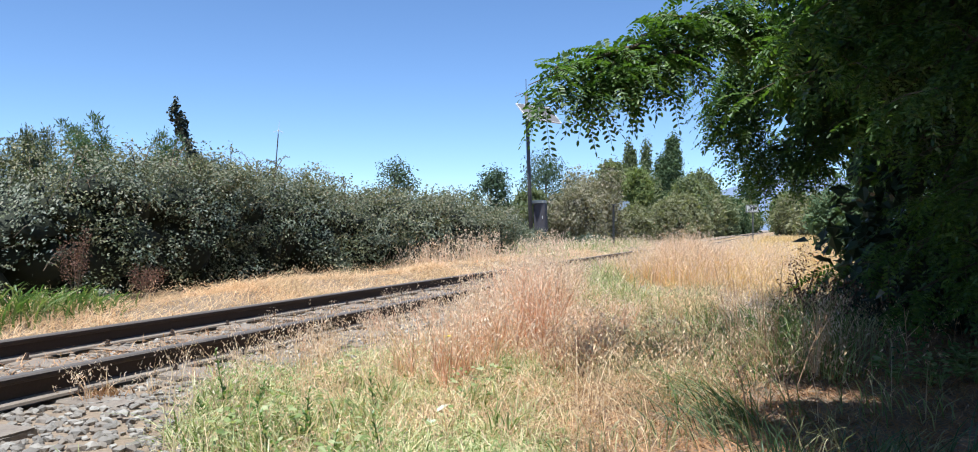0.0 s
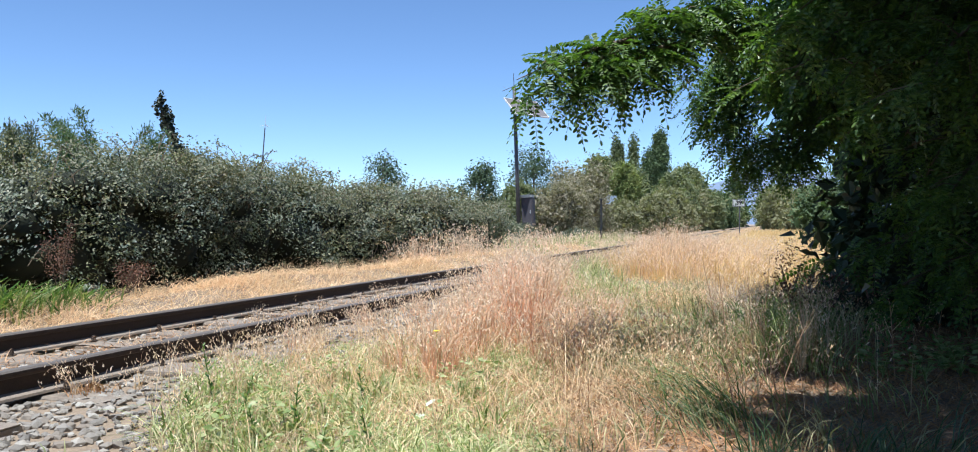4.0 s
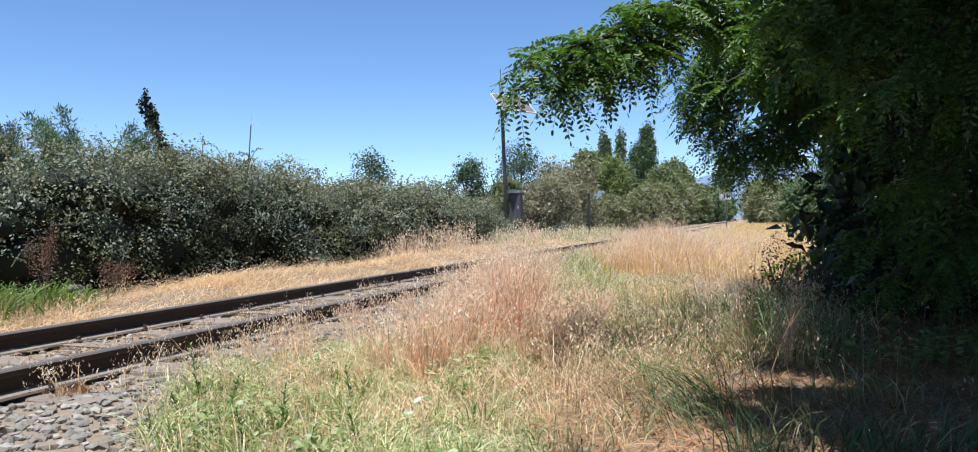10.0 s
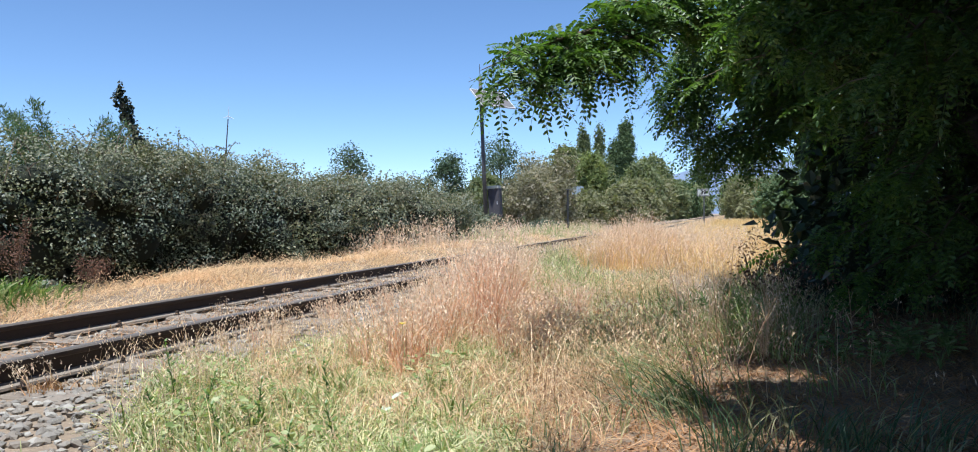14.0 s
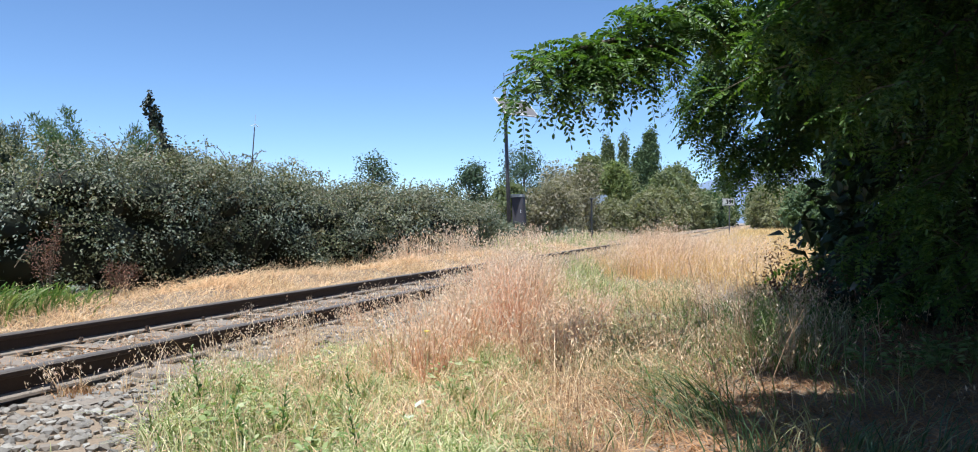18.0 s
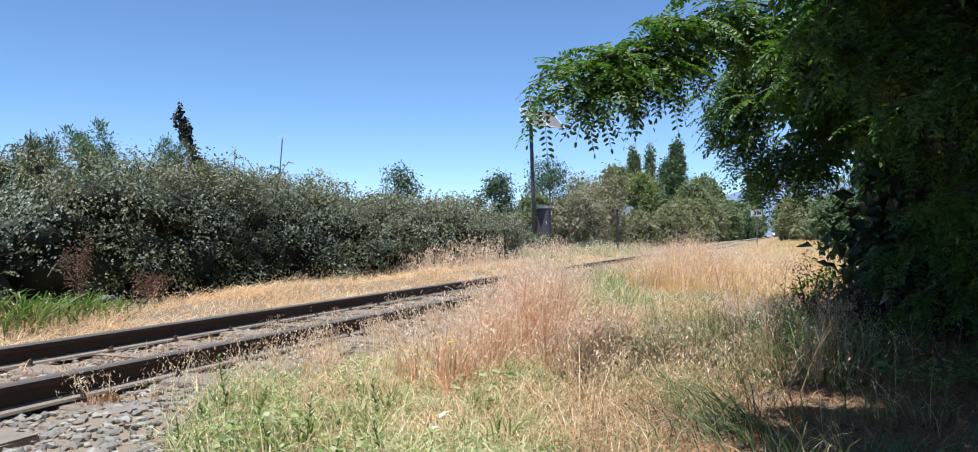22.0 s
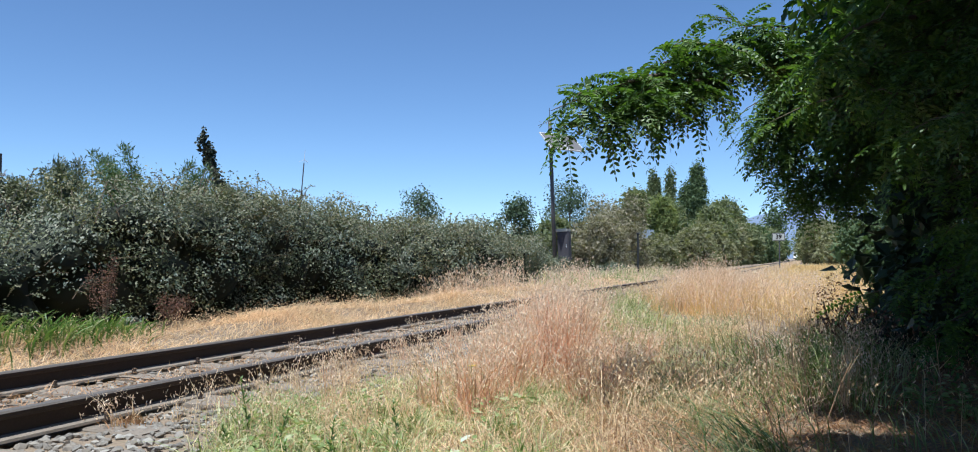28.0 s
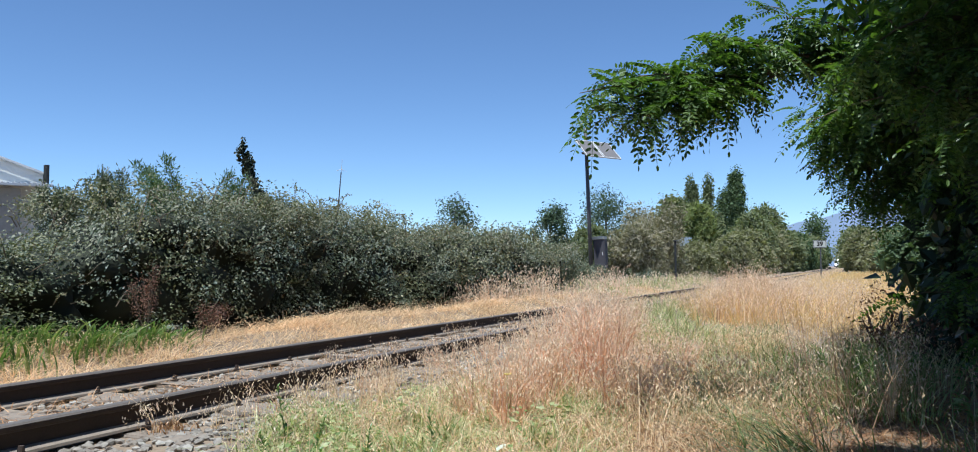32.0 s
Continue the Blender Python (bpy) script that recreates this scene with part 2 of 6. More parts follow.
def stone_mat():
    m, nt, b = base_mat("ballast_stone", 0.85)
    geo = nt.nodes.new("ShaderNodeNewGeometry")
    oi = nt.nodes.new("ShaderNodeObjectInfo")
    add = nt.nodes.new("ShaderNodeMath")
    add.operation = "ADD"
    nt.links.new(geo.outputs["Random Per Island"], add.inputs[0])
    nt.links.new(oi.outputs["Random"], add.inputs[1])
    fr = nt.nodes.new("ShaderNodeMath")
    fr.operation = "FRACT"
    nt.links.new(add.outputs[0], fr.inputs[0])
    col = ramp(nt, fr.outputs[0], [(0.15, 0.132, 0.115), (0.24, 0.215, 0.188), (0.20, 0.168, 0.138), (0.35, 0.322, 0.285), (0.18, 0.145, 0.115)])
    sp = ramp(nt, noise_tex(nt, 55, 4), [(0.65, 0.65, 0.65), (1.2, 1.2, 1.2)])
    nt.links.new(mix(nt, 1.0, col, sp, "MULTIPLY"), b.inputs["Base Color"])
    bump(nt, b, noise_tex(nt, 90, 3), 0.5, 0.004)
    return m


def ground_mat():
    m, nt, b = base_mat("dry_ground", 0.95)
    soil = ramp(nt, noise_tex(nt, 0.9, 6), [(0.12, 0.09, 0.065), (0.20, 0.15, 0.108), (0.27, 0.21, 0.155)])
    straw = ramp(nt, noise_tex(nt, 38, 5), [(0.09, 0.066, 0.045), (0.25, 0.185, 0.125), (0.42, 0.32, 0.215)])
    pick = ramp(nt, noise_tex(nt, 0.35, 3), [(0.25,) * 3, (0.8,) * 3])
    nt.links.new(mix(nt, pick, soil, straw), b.inputs["Base Color"])
    bump(nt, b, noise_tex(nt, 30, 6), 0.9, 0.03)
    return m


M_STONE, M_GROUND = stone_mat(), ground_mat()


# ---- mesh helpers ----
def mesh_np(name, V, F, mat, smooth=False):
    V, F = np.asarray(V, float).reshape(-1, 3), np.asarray(F, int)
    me = bpy.data.meshes.new(name)
    me.vertices.add(len(V))
    me.vertices.foreach_set("co", V.ravel())
    me.loops.add(F.size)
    me.loops.foreach_set("vertex_index", F.ravel())
    me.polygons.add(len(F))
    me.polygons.foreach_set("loop_start", np.arange(0, F.size, F.shape[1]))
    me.update(calc_edges=True)
    me.polygons.foreach_set("use_smooth", np.full(len(F), smooth))
    me.materials.append(mat)
    return me


def thing(name, loc, label, category, group="", kind="", rz=0.0):
    ob = new(name)
    ob.empty_display_size = 0.1
    ob.matrix_basis = pose(*loc, 0, 0, rz)
    return tagged(ob, label, category, group, kind)


LOOSE = ("stems", "seed_heads", "leaves", "canes", "blades", "foliage", "cane_leaves", "seeds", "ivy", "crown", "inner_foliage", "petals", "top_foliage")


def put(name, me, parent=None, label="", m=None):
    ob = new(name, me)
    if parent:
        ob.parent = parent
    if m is not None:
        ob.matrix_basis = m
    if label:
        ob["label"] = label
    if parent and name in LOOSE:
        ob["kind"] = "stuff"
    return ob


def part(name, bm, mat, parent=None, label="", smooth=False, m=None):
    me = bpy.data.meshes.new(name)
    bm.to_mesh(me)
    bm.free()
    me.materials.append(mat)
    if smooth:
        me.polygons.foreach_set("use_smooth", np.full(len(me.polygons), True))
    return put(name, me, parent, label, m)


def box(sx, sy, sz, at=(0, 0, 0), bevel=0.0, m=None):
    bm = bmesh.new()
    bmesh.ops.create_cube(bm, size=1)
    bmesh.ops.scale(bm, vec=(sx, sy, sz), verts=bm.verts)
    if bevel:
        bmesh.ops.bevel(bm, geom=bm.edges[:], offset=bevel, segments=2, affect="EDGES")
    if m is not None:
        bmesh.ops.transform(bm, matrix=m, verts=bm.verts)
    bmesh.ops.translate(bm, vec=at, verts=bm.verts)
    return bm


def tube(pts, radii, sides=7):
    """A tapered tube through pts as vertices and quads."""
    pts = [Vector(p) for p in pts]
    V, F = [], []
    for i, p in enumerate(pts):
        d = (pts[min(i + 1, len(pts) - 1)] - pts[max(i - 1, 0)]).normalized()
        a = d.orthogonal().normalized()
        b = d.cross(a)
        for k in range(sides):
            w = 2 * math.pi * k / sides
            V.append(p + (a * math.cos(w) + b * math.sin(w)) * radii[i])
    for i in range(len(pts) - 1):
        for k in range(sides):
            j = (k + 1) % sides
            F.append((i * sides + k, i * sides + j, (i + 1) * sides + j, (i + 1) * sides + k))
    return np.array([tuple(v) for v in V]), np.array(F)


def join(chunks):
    Vs, Fs, n = [], [], 0
    for V, F in chunks:
        Vs.append(V)
        Fs.append(F + n)
        n += len(V)
    return np.concatenate(Vs), np.concatenate(Fs)


def unit(a):
    return a / np.maximum(np.linalg.norm(a, axis=-1, keepdims=True), 1e-9)


def leaf_quads(P, D, N, L, W, fold=0.18):
    """Pointed leaves: base at P, along D, facing N; one folded quad each."""
    n = len(P)
    D = unit(D)
    S = unit(np.cross(D, N))
    Nn = np.cross(S, D)
    L, W = np.broadcast_to(L, n)[:, None], np.broadcast_to(W, n)[:, None]
    mid = P + D * L * 0.5
    V = np.stack([P, mid + S * W * 0.5 + Nn * W * fold, P + D * L, mid - S * W * 0.5 + Nn * W * fold], 1)
    return V.reshape(-1, 3), np.arange(4 * n).reshape(n, 4)


def oval_leaves(P, D, N, L, W, fold=0.12):
    """Rounded leaflets: six corners, two folded quads each."""
    n = len(P)
    D = unit(D)
    S = unit(np.cross(D, N))
    Nn = np.cross(S, D)
    L, W = np.broadcast_to(L, n)[:, None], np.broadcast_to(W, n)[:, None]
    f = Nn * W * fold
    V = np.stack([P, P + D * L * 0.3 + S * W * 0.48 + f, P + D * L * 0.75 + S * W * 0.42 + f, P + D * L,
                  P + D * L * 0.75 - S * W * 0.42 + f, P + D * L * 0.3 - S * W * 0.48 + f], 1)
    i = np.arange(n)[:, None] * 6
    F = np.concatenate([i + np.array([[0, 1, 2, 3]]), i + np.array([[0, 3, 4, 5]])])
    return V.reshape(-1, 3), F


def blades(rng, B, H, W, lean, droop=0.5, segs=3):
    """Grass blades rooted at B: height H, width W, leaning by the vectors lean (metres at the tip)."""
    n = len(B)
    H, W = np.broadcast_to(H, n), np.broadcast_to(W, n)
    a = rng.uniform(0, 2 * np.pi, n)
    S = np.stack([np.cos(a), np.sin(a), np.zeros(n)], 1)
    rows = []
    for k in range(segs + 1):
        s = k / segs
        c = B + lean * (s ** 1.8)[None] if np.ndim(s) else B + lean * s ** 1.8
        c = c + np.stack([np.zeros(n), np.zeros(n), H * (s - droop * 0.35 * s ** 3)], 1)
        w = (W * (1 - s) ** 0.6 * 0.5 + 0.0004)[:, None]
        rows += [c - S * w, c + S * w]
    V = np.stack(rows, 1).reshape(-1, 3)
    i = np.arange(n)[:, None] * (2 * segs + 2)
    F = np.concatenate([i + np.array([[2 * k, 2 * k + 1, 2 * k + 3, 2 * k + 2]]) for k in range(segs)])
    return V, F


def seed_heads(rng, B, H, lean, per, size, start=0.55, spread=0.05):
    """Hanging spikelets on the upper part of stems that blades() made with the same B, H, lean."""
    n = len(B)
    s = rng.uniform(start, 1.02, (n, per))
    droop = 0.5
    c = B[:, None] + lean[:, None] * s[..., None] ** 1.8
    c[..., 2] += H[:, None] * (s - droop * 0.35 * s ** 3)
    off = rng.normal(0, 1, (n, per, 3)) * spread * (1.15 - s)[..., None] * 2
    off[..., 2] = -np.abs(off[..., 2]) * 0.5
    P = (c + off).reshape(-1, 3)
    m = len(P)
    D = rng.normal(0, 0.5, (m, 3))
    D[:, 2] -= 0.9
    L = rng.uniform(0.7, 1.3, m) * size
    return leaf_quads(P, D, rng.normal(0, 1, (m, 3)), L, L * 0.3)


def smooth_noise(x, y, seed=0):
    """A cheap rolling noise in -1..1."""
    r = np.random.default_rng(900 + seed)
    z = 0 * x
    for k in range(5):
        a, p, w = r.uniform(0, 6.28), r.uniform(0, 6.28), 0.5 * 1.7 ** k
        z = z + np.sin((x * np.cos(a) + y * np.sin(a)) * w * 2 + p) / 1.5 ** k
    return z / 2.4


def ground_z(x, y):
    x, y = np.asarray(x, float), np.asarray(y, float)
    near = np.exp(-((x / 40) ** 2 + (y / 80) ** 2))
    z = -0.03 + 0.025 * smooth_noise(x, y) * near
    track = np.clip((1.95 - np.abs(x + 3.67)) / 0.7, 0, 1)
    z = z * (1 - track) + (-0.005) * track
    z = z + 0.13 * np.exp(-((x + 5.75) / 0.45) ** 2) * (1 + 0.4 * smooth_noise(x * 1.5, y * 1.5, 3))
    return z


FWD, RIGHT = np.array((-0.302, 0.953)), np.array((0.953, 0.302))


def fan(rng, n, d0, d1, q0, q1):
    """n points spread evenly over a sector of the ground: d metres along the lane's line of sight, q across for each metre along."""
    d = np.sqrt(rng.uniform(d0 ** 2, d1 ** 2, n))
    q = rng.uniform(q0, q1, n)
    xy = d[:, None] * FWD + (d * q)[:, None] * RIGHT
    return np.column_stack([xy, ground_z(xy[:, 0], xy[:, 1])])


def spot(d, q, z=None):
    xy = d * FWD + d * q * RIGHT
    return (float(xy[0]), float(xy[1]), float(ground_z(*xy)) if z is None else z)


# ---- ground ----
def build_ground():
    def steps(lo, hi, fine_lo, fine_hi, fine):
        a = list(np.arange(fine_lo, fine_hi, fine))
        d, x = fine, fine_hi
        while x < hi:
            a.append(x)
            d *= 1.35
            x += d
        a.append(hi)
        d, x, low = fine, fine_lo - fine, []
        while x > lo:
            low.append(x)
            d *= 1.35
            x -= d
        return np.array([lo] + low[::-1] + a)
    xs, ys = steps(-3500, 3500, -9, 5, 0.14), steps(-3500, 3500, 0, 16, 0.14)
    X, Y = np.meshgrid(xs, ys)
    V = np.stack([X, Y, ground_z(X, Y)], -1).reshape(-1, 3)
    i = (np.arange(len(ys) - 1)[:, None] * len(xs) + np.arange(len(xs) - 1)[None]).ravel()
    F = np.stack([i, i + 1, i + 1 + len(xs), i + len(xs)], 1)
    tagged(put("ground", mesh_np("ground", V, F, M_GROUND, True)), "dry earth ground strewn with straw and litter", "ground", kind="structure")


build_ground()

# ---- railway track ----
RAIL_X = (-3.14, -4.205)
RAIL_TOP, RAIL_H = 0.145, 0.125
track = thing("railway_track", (-3.67, 0, 0), "rusty narrow-gauge railway track on weathered wooden sleepers", "railway track", kind="structure")


def build_rails():
    h = RAIL_H
    head = [(-0.028, h - 0.030), (-0.032, h - 0.022), (-0.032, h - 0.008), (-0.023, h), (0.023, h), (0.032, h - 0.008), (0.032, h - 0.022), (0.028, h - 0.030)]
    web = [(0.008, h - 0.038), (0.007, 0.032), (0.012, 0.026), (0.054, 0.012), (0.057, 0.0), (-0.057, 0.0), (-0.054, 0.012), (-0.012, 0.026), (-0.007, 0.032), (-0.008, h - 0.038)]
    prof = head + web
    n = len(prof)
    ys = np.concatenate([np.arange(-12, 60, 2.0), np.array([60, 100, 200, 400, 800])])
    for x in RAIL_X:
        V = np.array([(x + 3.67 + p, y, RAIL_TOP - h + q) for y in ys for p, q in prof])
        F = [(r * n + k, r * n + (k + 1) % n, (r + 1) * n + (k + 1) % n, (r + 1) * n + k) for r in range(len(ys) - 1) for k in range(n)]
        me = mesh_np("rail", V, F, M_RAIL)
        me.materials.append(M_RAILTOP)
        me.materials.append(M_FLANGE)
        k = np.tile(np.arange(n), len(ys) - 1)
        me.polygons.foreach_set("material_index", np.where((k >= 2) & (k <= 4), 1, np.where((k == 10) | (k == 15) | (k == 11) | (k == 14), 2, 0)))
        put("rail", me, track)


def build_sleepers():
    rng = np.random.default_rng(5)
    meshes = []
    for k in range(3):
        bm = box(1.95, 0.21, 0.14, bevel=0.012)
        for v in bm.verts:
            v.co += Vector(rng.normal(0, 0.006, 3))
        me = bpy.data.meshes.new("sleeper")
        bm.to_mesh(me)
        bm.free()
        me.materials.append(M_SLEEPER)
        meshes.append(me)
    clip = bpy.data.meshes.new("rail_screw")
    bm = box(0.046, 0.04, 0.008, (0, 0, 0.004), 0.002)
    cap = bmesh.ops.create_cone(bm, cap_ends=True, segments=8, radius1=0.015, radius2=0.012, depth=0.026)["verts"]
    bmesh.ops.translate(bm, vec=(0, 0, 0.026), verts=cap)
    bm.to_mesh(clip)
    bm.free()
    clip.materials.append(M_RAIL)
    for i in range(96):
        y = -12.0 + 0.62 * i + rng.normal(0, 0.02)
        s = put("sleeper", meshes[i % 3], track, m=pose(rng.normal(0, 0.03), y, RAIL_TOP - RAIL_H - 0.071, 0, rng.normal(0, 0.3), rng.normal(0, 1.0)))
        if 0 < y < 22:
            for x in RAIL_X:
                for side in (-1, 1):
                    put("rail_screw", clip, track, m=pose(x + 3.67 + side * 0.07, y + side * 0.03, RAIL_TOP - RAIL_H + 0.003, 0, 0, rng.uniform(0, 30)))


build_rails()
build_sleepers()


# ---- foliage makers ----
def blob_leaves(rng, centres, radii, n, size, shell=0.35, flat=0.6, up=0.55, keep=None, aspect=0.62, rough=0.13, bunch=1, under=0.0):
    """n leaves on the lumps of a crown: mostly near each lump's skin, facing outward and up."""
    centres, radii = np.asarray(centres, float), np.asarray(radii, float)
    w = radii[:, 0] * radii[:, 2]
    k = rng.choice(len(centres), n, p=w / w.sum())
    d = unit(rng.normal(0, 1, (n, 3)))
    low = (d[:, 2] < rng.uniform(-0.35, 0.15, n)) & (rng.random(n) < under)
    k, d = k[~low], d[~low]
    n = len(d)
    r = 1 - shell * rng.random(n) ** 1.6 + rng.normal(0, rough, n)
    P = centres[k] + d * radii[k] * r[:, None]
    if keep is not None:
        ok = keep(P)
        P, d = P[ok], d[ok]
    if bunch > 1:
        P, d = np.repeat(P[::bunch], bunch, 0), np.repeat(d[::bunch], bunch, 0)
        P = P + rng.normal(0, size * 1.15, P.shape)
    n = len(P)
    N = unit(d * 0.55 + rng.normal(0, flat, (n, 3)) + np.array((0, 0, up)))
    D = np.cross(N, rng.normal(0, 1, (n, 3)))
    D[:, 2] -= 0.25
    L = size * rng.uniform(0.6, 1.4, n)
    return leaf_quads(P, D, N, L, L * aspect)


def lumpy_core(rng, centres, radii, mat_scale=0.6, sub=2):
    chunks = []
    for c, r in zip(centres, radii):
        bm = bmesh.new()
        bmesh.ops.create_icosphere(bm, subdivisions=sub, radius=1)
        V = np.array([v.co[:] for v in bm.verts])
        F = np.array([[v.index for v in f.verts] for f in bm.faces])
        bm.free()
        V = V * (1 + 0.2 * rng.normal(0, 1, (len(V), 1))) * np.asarray(r) * mat_scale + np.asarray(c)
        chunks.append((V, F))
    return join(chunks)


def tree(name, base, height, width, trunk_r, mat, seed, label, category="tree", lumps=16, leaves=3500, size=0.22, crown_from=0.25, shape="round", lean=(0, 0), group="", core=False, twigs=True):
    rng = np.random.default_rng(seed)
    x, y = base
    z0 = float(ground_z(x, y)) - 0.05
    ob = thing(name, (x, y, z0), label, category, group)
    top = np.array((lean[0], lean[1], height))
    pts = [tuple(top * s + np.array((rng.normal(0, 0.02) * height * s * (1 - s), rng.normal(0, 0.02) * height * s * (1 - s), 0))) for s in np.linspace(0, 0.86, 7)]
    chunks = [tube(pts, [trunk_r * (1.25 if s == 0 else 1 - 0.13 * s) for s in range(7)], 8)]
    C, R = [], []
    for i in range(lumps):
        s = crown_from + (1 - crown_from) * (i + 0.5) / lumps
        u = (s - crown_from) / (1 - crown_from)
        if shape == "column":
            w = width * 0.5 * (math.sqrt(max(0.1, 1 - (1.9 * u - 0.95) ** 2)) * 0.85 + 0.15)
            r = w * rng.uniform(0.5, 0.95)
            rr = (r, r, height * rng.uniform(0.08, 0.14))
        else:
            w = width * 0.5 * math.sqrt(max(0.08, 1 - (2 * u - 0.85) ** 2 / 1.5))
            r = width * rng.uniform(0.08, 0.25)
            rr = (r * rng.uniform(0.9, 1.3), r * rng.uniform(0.9, 1.3), r * rng.uniform(0.7, 1.0))
        a = i * 2.4 + rng.uniform(-0.4, 0.4)
        rad = max(0.0, w - rr[0] * 0.7) * rng.uniform(0.4, 1.0)
        c = top * s * 0.97 + np.array((math.cos(a) * rad, math.sin(a) * rad, 0))
        C.append(c)
        R.append(rr)
        if twigs:
            q = top * max(0.12, s - 0.22)
            chunks.append(tube([q, (q + c) / 2 + rng.normal(0, 0.03, 3) * height * 0.3, c], [trunk_r * 0.42, trunk_r * 0.28, trunk_r * 0.1], 5))
    V, F = join(chunks)
    put("trunk", mesh_np("trunk", V, F, M_BARK, True), ob)
    put("crown", mesh_np("crown", *blob_leaves(rng, C, R, leaves, size, shell=0.6, flat=0.6, up=0.55, rough=0.11, aspect=0.45, bunch=5), mat), ob)
    if core:
        put("inner_foliage", mesh_np("inner_foliage", *blob_leaves(rng, C, np.array(R) * 0.85, leaves // 3, size * 2.2, shell=0.7, flat=0.9, up=0.3), mat), ob)
    return ob


def shrub(name, base, size3, mat, seed, label, leaves=4000, size=0.07, lumps=14, category="shrub", group="", core=True):
    """A rounded shrub with its skirt on the ground: size3 is length x, depth y and height."""
    rng = np.random.default_rng(seed)
    x, y = base
    z0 = float(ground_z(x, y)) - 0.04
    ob = thing(name, (x, y, z0), label, category, group)
    sx, sy, sz = size3
    C, R = [(0, 0, sz * 0.42)], [(sx * 0.40, sy * 0.40, sz * 0.42)]
    for i in range(lumps):
        a = i * 2.4 + rng.uniform(-0.5, 0.5)
        u = rng.uniform(0.05, 0.95)
        k = math.sqrt(max(0.1, 1 - u * u * 0.85))
        r = rng.uniform(0.10, 0.25)
        C.append((math.cos(a) * sx * 0.36 * k, math.sin(a) * sy * 0.36 * k, sz * (0.12 + 0.72 * u)))
        R.append((sx * r, sy * r, sz * r * 0.9))
    stems = [tube([(rng.normal(0, 0.05) * sx, rng.normal(0, 0.05) * sy, 0), (c[0] * 0.5, c[1] * 0.5, c[2] * 0.6), c], [0.02, 0.014, 0.005], 5) for c in C[1:7]]
    put("stems", mesh_np("stems", *join(stems), M_TWIG, True), ob)
    P = blob_leaves(rng, C, R, leaves, size, shell=0.55, flat=0.6, up=0.55, keep=lambda P: P[:, 2] > 0.0, aspect=0.4, rough=0.17, bunch=5)
    put("foliage", mesh_np("foliage", *P, mat), ob)
    if core:
        V, F = blob_leaves(rng, C, np.array(R) * 0.85, leaves // 4, size * 2.2, shell=0.7, flat=0.9, up=0.3, keep=lambda P: P[:, 2] > 0.05)
        put("inner_foliage", mesh_np("inner_foliage", V, F, mat), ob)
    return ob


